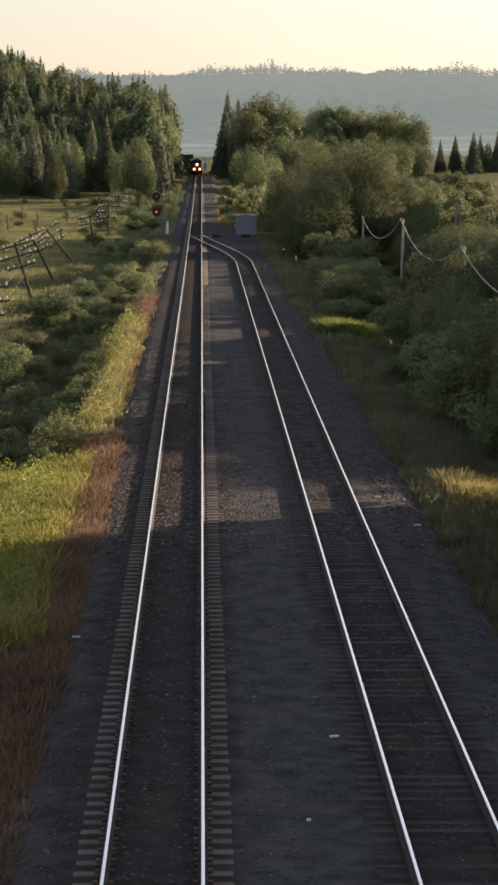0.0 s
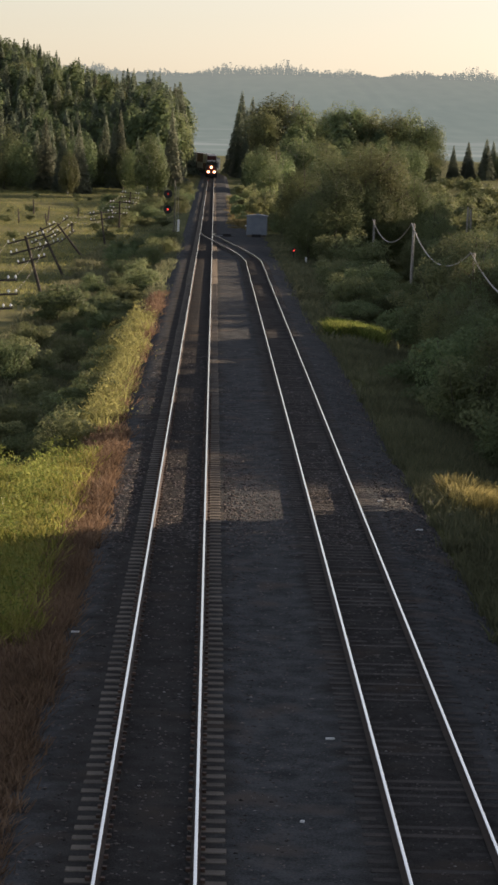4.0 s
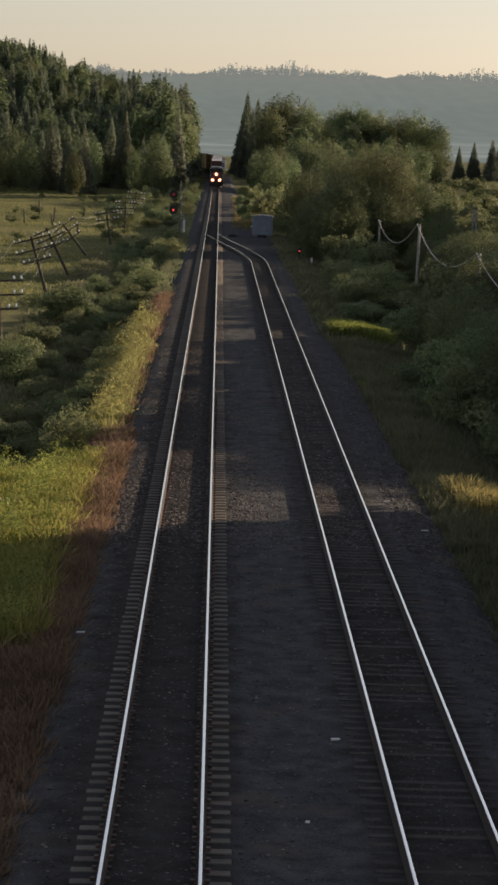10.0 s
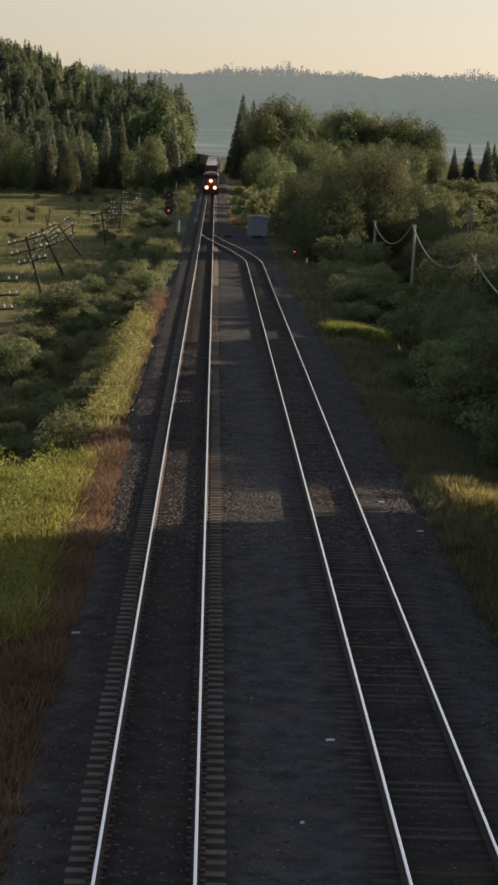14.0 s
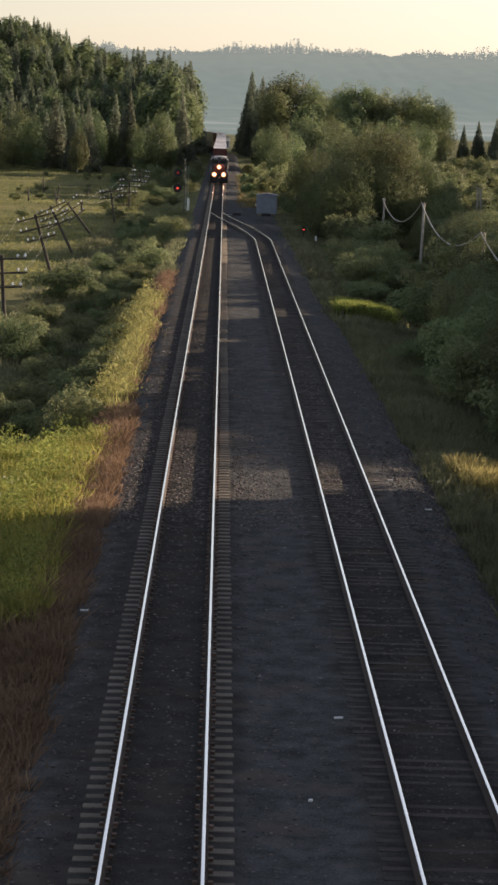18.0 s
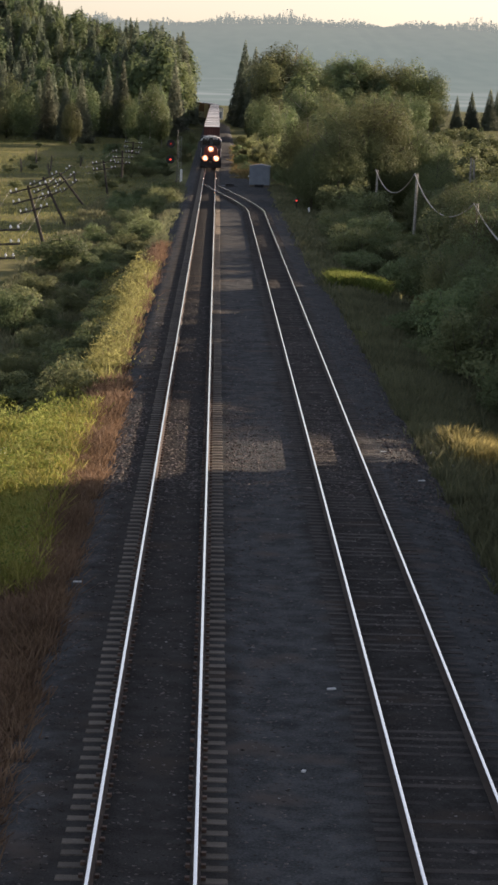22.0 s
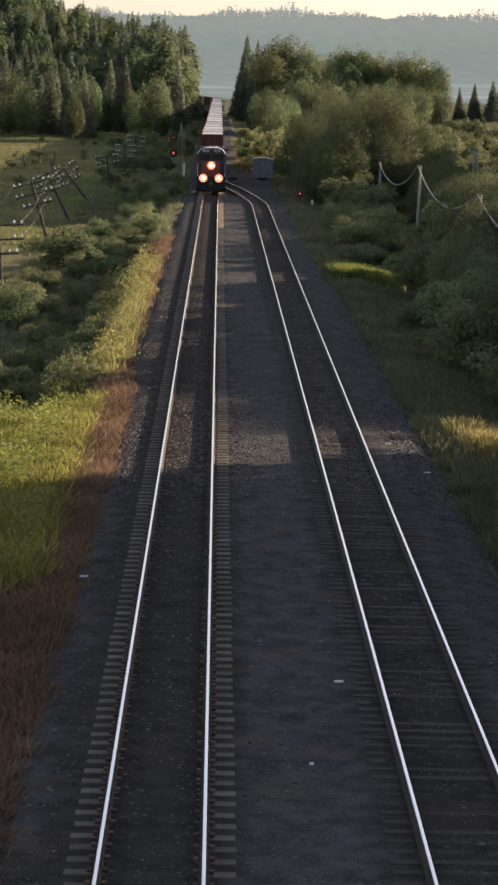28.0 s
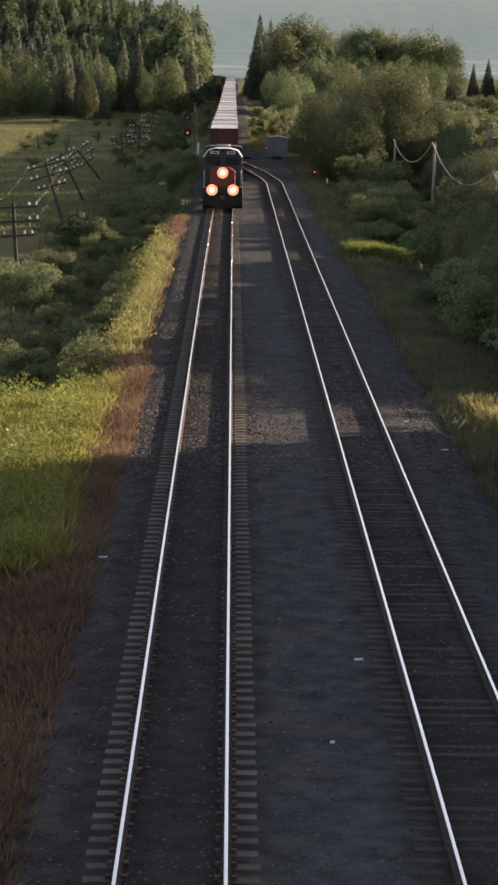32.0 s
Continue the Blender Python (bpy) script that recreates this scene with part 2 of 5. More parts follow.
def main_x(y):
    """Centre of the main track: straight, then a bend to the left."""
    y = np.asarray(y, float)
    bend = np.clip(y - 740, 0, 90)
    return -0.752 - bend ** 2 / (2 * 480.0) - np.clip(y - 830, 0, None) * 90 / 480.0


def siding_x(y):
    """Centre of the siding, which joins the main track by a turnout."""
    y = np.asarray(y, float)
    return np.interp(y, SID_Y, SID_X)


_t = np.linspace(0, 1, 40)
SID_Y = np.concatenate([[-60.0, 243.0], 247 + 75 * _t, [400.0]])
SID_X = np.concatenate([[3.975, 3.975], 3.975 - 4.727 * (smooth(-0.12, 1.25, _t) - smooth(-0.12, 1.25, 0)) / (smooth(-0.12, 1.25, 1) - smooth(-0.12, 1.25, 0)), [-0.752]])


def land(x, y):
    """Height of the ground."""
    x, y = np.asarray(x, float), np.asarray(y, float)
    p = rise(y)
    c = main_x(y)
    dl, dr = c - x, x - 3.95
    edge = y - 1.1 * np.clip(x + 4, -6, 0) + 3.5          # the bank falls away along an oblique edge
    low = smooth(91, 103, edge)
    side = smooth(1.9 + 1.0 * low, 5.0 + 1.9 * low + 1.6 * smooth(230, 330, y), dl)                 # the bank on the left
    level = -0.80 - 1.9 * smooth(92, 105, edge) + 0.4 * smooth(170, 230, y) + (p + 1.6) * smooth(480, 760, y)
    z = (p - 0.55) * (1 - side) + np.minimum(level, p - 0.55) * side
    right = smooth(3.2, 9.0, dr)
    z = z - right * 0.9 * (1 - smooth(520, 760, y))
    # the wooded hill on the left
    hill = smooth(645, 890, y) * (1 - smooth(1050, 1500, y)) * (15.5 * smooth(2, 20, dl) + 11.0 * smooth(15, 58, dl))
    z = z + hill
    # the wooded rise on the right
    z = z + smooth(420, 640, y) * (1 - smooth(880, 1050, y)) * (5.0 * smooth(8, 60, dr) + 4.0 * smooth(7, 18, dr) * (1 - smooth(34, 50, dr)) * smooth(600, 680, y))
    z = z + 0.25 * np.sin(x * 0.21 + 1.3) * np.sin(y * 0.083) * smooth(3, 9, np.maximum(dl, dr))
    return z


def ground():
    ys = np.concatenate([np.arange(-2400, -160, 160), np.arange(-160, 20, 12), np.arange(20, 200, 2.0), np.arange(200, 420, 4.0), np.arange(420, 1100, 8.0), np.arange(1100, 2000, 60), np.arange(2000, 4801, 200)])
    xs = np.concatenate([np.arange(-2400, -300, 150), np.arange(-300, -60, 12), np.arange(-60, -14, 2.5), np.arange(-14, 16, 0.8), np.arange(16, 60, 2.5), np.arange(60, 300, 12), np.arange(300, 2401, 150)])
    X, Y = np.meshgrid(xs, ys)
    Z = land(X, Y)
    nx, ny = len(xs), len(ys)
    i = (np.arange(ny - 1)[:, None] * nx + np.arange(nx - 1)[None]).ravel()
    me = arrays_mesh("ground", np.stack([X, Y, Z], -1).reshape(-1, 3), np.stack([i, i + 1, i + 1 + nx, i + nx], 1), M_ground, True)
    tagged(part_of("ground", me, None), "green and straw-coloured meadow ground beside the railway", "ground", kind="structure")


ground()


def sweep(name, outline, path, mat, parent=None, closed=True, smooth_faces=False):
    """An outline (x, z) carried along a path of (x, y, z)."""
    path = np.asarray(path, float)
    t = np.gradient(path, axis=0)
    side = np.stack([t[:, 1], -t[:, 0]], 1)
    side /= np.linalg.norm(side, axis=1)[:, None]
    o = np.asarray(outline, float)
    k, n = len(o), len(path)
    V = np.zeros((n, k, 3))
    V[:, :, 0] = path[:, None, 0] + side[:, None, 0] * o[None, :, 0]
    V[:, :, 1] = path[:, None, 1] + side[:, None, 1] * o[None, :, 0]
    V[:, :, 2] = path[:, None, 2] + o[None, :, 1]
    faces = []
    for j in range(k if closed else k - 1):
        a = np.arange(n - 1) * k + j
        b = np.arange(n - 1) * k + (j + 1) % k
        faces.append(np.stack([a, b, b + k, a + k], 1))
    me = arrays_mesh(name, V.reshape(-1, 3), np.concatenate(faces)[:, ::-1], None, smooth_faces)
    return part_of(name, me, mat, parent)


# ---- the railway ----
RAIL_TOP = 0.0        # the rail's running surface lies at the track's own height
TIE_TOP = -0.19

y_long = np.concatenate([np.arange(-60, 290, 4.0), np.arange(290, 1000, 6.0), np.arange(1000, 1500, 25)])
main_path = np.stack([main_x(y_long), y_long, rise(y_long)], 1)
y_sid = np.concatenate([np.arange(-60, 240, 4.0), np.arange(240, 321, 1.0)])
sid_path = np.stack([siding_x(y_sid), y_sid, rise(y_sid)], 1)


def railway_bed():
    # the bed spans both tracks up to the turnout and narrows after it
    y = y_long
    left = main_x(y) - 2.05
    right = np.where(y < 335, 6.4, main_x(y) + 2.6 + (6.4 - 1.85) * (1 - smooth(335, 380, y)))
    cols = []
    z = rise(y)
    mid = (main_x(y) + 2.4) * (1 - smooth(250, 330, y)) + (main_x(y) + 0.3) * smooth(250, 330, y)
    m, sx = main_x(y), np.where(y < 300, np.maximum(siding_x(y), mid + 1.8), mid + 1.8)
    for x, dz in ((left - 2.0, -1.05), (left - 0.25, -0.26), (left + 0.3, -0.215), (m - 1.3, -0.212), (m - 0.68, -0.200), (m - 0.60, -0.181), (m, -0.168), (m + 0.60, -0.181), (m + 0.68, -0.200),
                  (m + 1.3, -0.212), (mid, -0.24), (sx - 1.45, -0.21), (sx - 1.2, -0.196), (sx, -0.1885), (sx + 1.2, -0.196), (sx + 1.5, -0.215), (np.maximum(right, sx + 1.7), -0.32), (np.maximum(right, sx + 1.7) + 1.6, -0.95)):
        cols.append(np.stack([np.broadcast_to(x, y.shape), y, z + dz], 1))
    V = np.stack(cols, 1)
    k, n = V.shape[1], V.shape[0]
    faces = []
    for j in range(k - 1):
        a = np.arange(n - 1) * k + j
        faces.append(np.stack([a, a + 1, a + 1 + k, a + k], 1))
    me = arrays_mesh("ballast_bed", V.reshape(-1, 3), np.concatenate(faces), M_ballast, True)
    tagged(part_of("ballast_bed", me, None), "dark grey crushed-stone ballast bed under two tracks", "ballast", kind="structure")


railway_bed()

HEAD = [(-0.025, -0.003), (-0.021, -0.001), (-0.010, 0.0), (0.010, 0.0), (0.021, -0.001), (0.025, -0.003)]
WEB = [(-0.029, -0.004), (-0.036, -0.012), (-0.034, -0.040), (-0.009, -0.052), (-0.009, -0.150), (-0.070, -0.166), (-0.075, -0.186),
       (0.075, -0.186), (0.070, -0.166), (0.009, -0.150), (0.009, -0.052), (0.034, -0.040), (0.036, -0.012), (0.029, -0.004)]


def rails(name, path, label):
    thing = new(name)
    tagged(thing, label, "railway track", "tracks", "structure")
    t = np.gradient(path, axis=0)
    side = np.stack([t[:, 1], -t[:, 0], 0 * t[:, 0]], 1)
    side /= np.linalg.norm(side, axis=1)[:, None]
    for s in (-0.752, 0.752):
        rail = sweep("rail", WEB, path + side * s, M_rust, thing)
        sweep("rail_head", HEAD, path + side * s, M_head, rail, closed=False, smooth_faces=True)
    return thing


main_track = rails("main_track", main_path, "main line of polished steel rails on concrete sleepers")
siding_track = rails("siding_track", sid_path, "siding of polished steel rails on dark wooden sleepers")


def sleepers():
    bm = bmesh.new()
    box(bm, -1.225, 1.225, -0.125, 0.125, -0.21, 0.0, 0.018)
    concrete = bpy.data.meshes.new("sleeper")
    bm.to_mesh(concrete)
    bm.free()
    concrete.materials.append(M_concrete)
    bm = bmesh.new()
    box(bm, -1.28, 1.28, -0.11, 0.11, -0.17, 0.0, 0.01)
    wooden = bpy.data.meshes.new("wooden_sleeper")
    bm.to_mesh(wooden)
    bm.free()
    wooden.materials.append(M_wood)
    rng = random.Random(4)

    def lay(track, mesh, fx, y0, y1, step, name, count):
        y, i, far = y0, 0, []
        while y < y1:
            m = pose(float(fx(y)) + rng.uniform(-0.02, 0.02), y, float(rise(y)) + TIE_TOP + rng.uniform(-0.006, 0.006), 0, 0, rng.uniform(-0.6, 0.6))
            if i < count:
                ob = new(name, mesh)
                ob.parent = track
                ob.matrix_basis = m
            else:
                far.append(m)
            y += step
            i += 1
        if far:
            box_v = np.array([(sx * 1.28, sy * 0.12, z) for z in (-0.2, 0.0) for sy in (-1, 1) for sx in (-1, 1)])
            box_f = np.array([(4, 5, 7, 6), (0, 1, 5, 4), (2, 6, 7, 3), (0, 4, 6, 2), (1, 3, 7, 5)])
            V, F = [], []
            for j, m in enumerate(far):
                a = np.array(m)
                V.append(box_v @ a[:3, :3].T + a[:3, 3])
                F.append(box_f + 8 * j)
            me = arrays_mesh("far_sleepers", np.concatenate(V), np.concatenate(F), mesh.materials[0])
            tagged(part_of("far_sleepers", me, None, track), kind="stuff")

    lay(main_track, concrete, main_x, 24.1, 900, 0.611, "sleeper", 300)
    lay(siding_track, wooden, siding_x, 24.0, 300, 0.52, "sleeper", 300)
    lay(main_track, concrete, main_x, -58.4, 23.8, 0.611, "sleeper", 0)
    lay(siding_track, wooden, siding_x, -58.2, 23.7, 0.52, "sleeper", 0)


sleepers()


def rail_clips():
    """Spring clips that hold the rails to the concrete sleepers nearest the bridge."""
    bm = bmesh.new()
    for i in range(150):
        y = 24.1 + 0.611 * i
        for rail in (-0.752, 0.752):
            for s in (-1, 1):
                x = float(main_x(y)) + rail + s * 0.115
                box(bm, x - 0.035, x + 0.035, y - 0.05, y + 0.05, -0.185, -0.135)
    ob = part("rail_clips", bm, M_clip)
    tagged(ob, "rusty spring clips holding the rails to the sleepers", "rail clips", kind="stuff")


M_clip = material("rusty_clip", (0.09, 0.055, 0.04), (0.17, 0.11, 0.08), 0.7, 0.3, scale=6, fine=40, bump=0.2, dist=0.004, island=0.4)
rail_clips()


# ---- trees and shrubs ----
def conifer_points(h, r, seed, count):
    rng = np.random.default_rng(seed)
    k = rng.uniform(0.0004, 1, count) ** 0.60 * 0.97 + 0.005   # 0 at the tip, 1 at the lowest boughs
    z = h * (1 - k * 0.96)
    step = h / 40.0
    whorl = np.round(z / step) * step
    z = whorl * 0.3 + z * 0.7
    ang = rng.uniform(0, 2 * np.pi, count)
    bough = np.floor(ang * 1.6 + whorl * 5.3)
    jut = 0.80 + 0.28 * np.abs(np.sin(bough * 12.9898 + seed)) * (0.3 + 0.7 * k)
    rad = r * (0.02 + 0.98 * k ** 0.9) * jut * np.sqrt(rng.uniform(0.25, 1, count))
    z = z - rad * 0.32 + rng.normal(0, 0.014 * h * k, count)
    c = np.stack([rad * np.cos(ang), rad * np.sin(ang), np.maximum(z, 0.2)], 1)
    out = np.stack([np.cos(ang), np.sin(ang), np.full(count, 0.55)], 1)
    return c, 0.034 * h * (0.34 + 0.66 * k) * math.sqrt(2400 / count), rng, out


def conifer_mesh(h, r, seed, count=3600):
    c, size, rng, out = conifer_points(h, r, seed, count)
    return leaves_mesh("crown", c, size, rng, M_spruce, up=0.3, long=2.0, out=out)


def broad_points(h, r, seed, count, base, blobs, loose=False):
    """Leaves on the lobes of a crown; a loose one has lobes of uneven size that stand out."""
    rng = np.random.default_rng(seed)
    bc = rng.normal(size=(blobs, 3))
    bc /= np.linalg.norm(bc, axis=1)[:, None]
    bc *= (rng.uniform(0.25, 0.88, blobs) if loose else rng.uniform(0.50, 0.70, blobs))[:, None]
    br = rng.uniform(0.14, 0.36, blobs) if loose else rng.uniform(0.24, 0.38, blobs)
    which = rng.choice(blobs, count, p=br ** 2 / np.sum(br ** 2))
    d = rng.normal(size=(count, 3))
    d /= np.linalg.norm(d, axis=1)[:, None]
    p = bc[which] + d * (br[which] * rng.uniform(0.72, 1.06, count))[:, None]
    z0, z1 = base * h, h
    p[:, 2] = np.clip(p[:, 2], -1.05, 1.2)
    narrow = 1 - 0.18 * np.clip(p[:, 2], 0, 1)
    c = np.stack([p[:, 0] * r * narrow, p[:, 1] * r * narrow, (z0 + z1) / 2 + p[:, 2] * (z1 - z0) / 2], 1)
    return c, rng, d * 0.6 + p * 0.6


def broad_mesh(h, r, seed, count=7000, mat=None, base=0.04, leaf=0.21, blobs=44, loose=False):
    c, rng, out = broad_points(h, r, seed, count, base, blobs, loose)
    return leaves_mesh("crown", c, leaf, rng, mat or M_leaf, up=0.2, out=out * (0.6 if loose else 1.0))


def trunk_bmesh(h, r, seed, limbs=6, spread=2.0):
    rng = random.Random(seed)
    bm = bmesh.new()
    tube(bm, (0, 0, -0.4), (0.02 * h * rng.uniform(-1, 1), 0.02 * h * rng.uniform(-1, 1), h * 0.45), r, r * 0.65, 8)
    tube(bm, (0, 0, h * 0.44), (0.03 * h * rng.uniform(-1, 1), 0.03 * h * rng.uniform(-1, 1), h * 0.9), r * 0.62, r * 0.15, 7)
    for i in range(limbs):
        a, z = rng.uniform(0, 6.28), h * rng.uniform(0.25, 0.7)
        tube(bm, (0, 0, z), (math.cos(a) * spread, math.sin(a) * spread, z + h * rng.uniform(0.12, 0.25)), r * 0.35, r * 0.08, 5)
    return bm


def plant(name, label, category, crown, trunk_bm, bark):
    thing = new(name)
    tagged(thing, label, category)
    part("trunk", trunk_bm, bark, thing)
    part_of("crown", crown, None, thing)
    return thing


SPRUCES = [plant("spruce_tree", "tall dark green spruce tree at the wood's edge", "tree", conifer_mesh(16, r, s), trunk_bmesh(16, 0.2, s, 0), M_bark)
           for s, r in ((11, 3.4), (12, 3.0), (13, 3.9))]
BROADS = [plant("deciduous_tree", "full green deciduous tree lit gold by the low sun", "tree",
                broad_mesh(14, r, s, mat=m), trunk_bmesh(14, 0.2, s, 7, r * 0.6), b)
          for s, r, m, b in ((21, 4.2, M_leaf, M_birch), (22, 5.0, M_leaf, M_bark), (23, 3.4, M_willow, M_birch), (24, 4.6, M_willow, M_bark))]

WILLOWS = [plant("willow_tree", "bushy olive-green willow tree beside the siding", "tree",
                 broad_mesh(14, r, s, 9500, M_willow, 0.03, 0.165, 60), trunk_bmesh(14, 0.22, s, 8, r * 0.6), M_bark)
           for s, r in ((26, 4.6), (27, 5.0))]


BIG_WILLOWS = [plant("willow_tree", "bushy olive-green willow tree beside the siding", "tree",
                     broad_mesh(14, r, s, 26000, M_willow, 0.03, 0.105, 60, k), trunk_bmesh(14, 0.22, s, 8, r * 0.6), M_bark)
               for s, r, k in ((46, 4.6, False), (47, 5.0, True))]


def shrub(seed, h, r, mat, leaf=0.085, count=5200, name="shrub", label="leafy green shrub in the railway verge"):
    rng = random.Random(seed)
    bm = bmesh.new()
    for i in range(7):
        a, d = rng.uniform(0, 6.28), r * rng.uniform(0.3, 0.8)
        tube(bm, (0.1 * math.cos(a), 0.1 * math.sin(a), -0.2), (d * math.cos(a), d * math.sin(a), h * rng.uniform(0.6, 0.95)), 0.025, 0.008, 5)
    thing = new(name)
    tagged(thing, label, "shrub")
    part("stem", bm, M_bark, thing)
    part_of("foliage", broad_mesh(h, r, seed, count, mat, 0.02, leaf, 34, True), None, thing)
    return thing


SHRUBS = [shrub(31, 3.0, 2.0, M_bush), shrub(32, 2.6, 1.7, M_willow), shrub(33, 3.4, 2.3, M_bush), shrub(34, 2.2, 2.1, M_willow)]
PALE_SHRUBS = [shrub(k, h, r, M_sallow, 0.13, 3400, "shrub", "pale yellow-green sallow shrub lit by the low sun") for k, h, r in ((36, 3.0, 1.7), (37, 3.3, 1.9))]
_used = set()


def put(kinds, x, y, size, rng, squash=1.0, sink=0.1):
    """Stands a copy of one of the kinds on the ground; the first of a kind is moved there itself."""
    src = rng.choice(kinds)
    m = pose(x, y, float(land(x, y)) - sink, 0, 0, rng.uniform(0, 360))
    if src.name in _used:
        ob = copy_thing(src, m)
    else:
        _used.add(src.name)
        ob = src
        ob.matrix_basis = m
    ob.scale = (size * squash, size * squash, size)
    return ob


def crown(kinds, x, y, top, rng, squash=1.0):
    """Stands a tree whose crown reaches up to the given height."""
    return put(kinds, x, y, (top + 1.2 - float(land(x, y))) / 13.2, rng, squash, 1.2)


def clear_of_track(x, y, gap):
    return abs(x - float(main_x(y))) > gap


def joined_plants(name, label, category, shapes, spots):
    """Many plants too far off to tell apart, as one mesh. shapes: (corners of leaves, material); spots: (shape, x, y, size, squash, sink)."""
    rng = np.random.default_rng(77)
    mats = []
    for _, m in shapes:
        if m not in mats:
            mats.append(m)
    V, I = [], []
    for k, x, y, s, q, sink in spots:
        v, m = shapes[k]
        a = rng.uniform(0, 6.28)
        R = np.array([[math.cos(a) * q, -math.sin(a) * q, 0], [math.sin(a) * q, math.cos(a) * q, 0], [0, 0, 1]]) * s
        V.append(v @ R.T + np.array([x, y, float(land(x, y)) - sink]))
        I.append(np.full(len(v) // 4, mats.index(m), np.int32))
    V = np.concatenate(V)
    me = arrays_mesh(name, V, np.arange(len(V)).reshape(-1, 4))
    for m in mats:
        me.materials.append(m)
    me.polygons.foreach_set("material_index", np.concatenate(I))
    tagged(part_of(name, me, None), label, category, kind="stuff")


def far_shapes():
    out = []
    for s, r in ((51, 3.3), (52, 2.9), (53, 3.8)):
        c, size, rng, way = conifer_points(16, r, s, 1500)
        out.append((leaves_arrays(c, size, rng, 0.3, 2.0, way), M_spruce))
    for s, r, m in ((61, 3.4, M_leaf), (62, 4.2, M_bush), (63, 2.9, M_willow), (64, 3.6, M_bush)):
        c, rng, way = broad_points(15, r, s, 1500, 0.03, 40)
        out.append((leaves_arrays(c, 0.50, rng, 0.2, 1.6, way), m))
    return out


FAR = far_shapes()


def woods():
    rng = random.Random(7)
    # the hill on the left: spruces with paler crowns among them
    spots, n = [], 0
    while n < 500:
        y = rng.uniform(650, 915)
        x = -9 - rng.uniform(0, 1) ** 0.9 * 105
        if x < -(y * 0.085 + 14) or not clear_of_track(x, y, 9.0):
            continue
        conifer = rng.random() < 0.5
        size = rng.uniform(0.8, 1.2) + 0.45 * float(smooth(-34, -12, x))
        if n % 6 == 0:
            put(SPRUCES if conifer else BROADS, x, y, size, rng, sink=0.6)
        else:
            spots.append((rng.randrange(3) if conifer else 3 + rng.randrange(4), x, y, size, 1.0, 0.6))
        n += 1
    for i in range(60):
        x, y = rng.uniform(16, 66), rng.uniform(650, 840)
        if 0.03 < x / y < 0.08:
            spots.append((3 + rng.randrange(4), x, y, (rng.uniform(14, 18.5) + 1.2 - float(land(x, y))) / 15, 1.2, 1.2))
    joined_plants("hill_wood", "dense mixed wood of spruces and birches on the hillside", "wood", FAR, spots)
    # the edge of the wood along the meadow
    for i in range(40):
        x = -11 - i * 1.6 + rng.uniform(-1.2, 1.2)
        y = 612 + rng.uniform(-14, 26)
        crown(BROADS[2:] if rng.random() < 0.45 else SPRUCES, x, y, rng.uniform(8, 16), rng, 0.9)
    for x, y, top, q in ((-14.6, 584, 12.6, 1.05), (-17.5, 590, 9.8, 1.0), (-12.2, 588, 9.0, 0.9), (-33, 592, 8.5, 1.0)):
        crown(BROADS[2:], x, y, top, rng, q)
    # tall trees beside the line
    for x, y, s in ((-10.4, 690, 1.15), (-10.6, 715, 1.3), (-10.2, 742, 1.42), (-12, 760, 1.48), (-9.6, 660, 0.9), (-14.5, 728, 1.3), (-12.5, 675, 1.0), (-17, 790, 1.45)):
        put(SPRUCES[:2], x, y, s, rng, 0.85)
    # the wood on the right
    for x, y, s in ((8.0, 800, 1.62), (11.3, 806, 1.5), (9.6, 790, 1.3), (7.6, 770, 1.18), (7.2, 822, 1.3), (6.6, 745, 0.75), (9, 850, 1.3), (14, 830, 1.35), (17, 815, 1.3), (10.6, 760, 1.15), (12.6, 772, 1.2), (8.6, 735, 0.8)):
        put(SPRUCES[:1] + SPRUCES[2:], x, y, s, rng)
    for i in range(22):
        x, y = rng.uniform(18, 52), rng.uniform(560, 640)
        if x / y < 0.083:
            crown(BROADS, x, y, rng.uniform(10.0, 12.6), rng, 1.2)
    # the crowns that stand out above it: a high one, a dip, a long dome, and lower ones in front
    for x, y, top, q in ((14, 742, 22.0, 1.0), (17.5, 750, 26.0, 1.15), (21.5, 752, 26.6, 1.2), (25.2, 748, 23.4, 1.1), (28.0, 720, 19.6, 1.1),
                         (31, 690, 22.4, 1.1), (34.5, 688, 22.8, 1.15), (38.5, 690, 21.4, 1.1), (42.5, 690, 20.9, 1.15), (46.5, 688, 21.0, 1.2), (51, 684, 20.9, 1.25), (55, 680, 19.4, 1.2),
                         (16.5, 600, 12.6, 1.1), (20, 602, 14.0, 1.25), (24, 604, 13.2, 1.2), (28.5, 600, 12.0, 1.2), (33, 600, 12.8, 1.2), (38, 598, 12.6, 1.2), (44, 600, 12.2, 1.2), (49.5, 596, 11.4, 1.2),
                         (7.6, 562, 9.8, 0.9), (10.0, 556, 11.3, 1.1), (13.2, 562, 10.6, 1.1), (9.7, 452, 8.6, 0.9), (12.5, 470, 9.4, 1.0)):
        crown(BROADS, x, y, top, rng, q)
    for x, y, top in ((50, 592, 5.4), (53, 590, 4.8), (56.5, 588, 4.8), (59.5, 590, 5.4), (63.0, 606, 10.2), (66.2, 604, 11.4), (69.5, 606, 12.0), (73, 604, 12.0)):
        crown(BROADS[2:], x, y, top, rng, 1.2)
    for x, y, s in ((55.0, 602, 0.50), (58.2, 600, 0.56), (62.0, 596, 0.62), (64.5, 605, 0.55), (68, 600, 0.6)):
        put(SPRUCES, x, y, s, rng, 1.25)


woods()


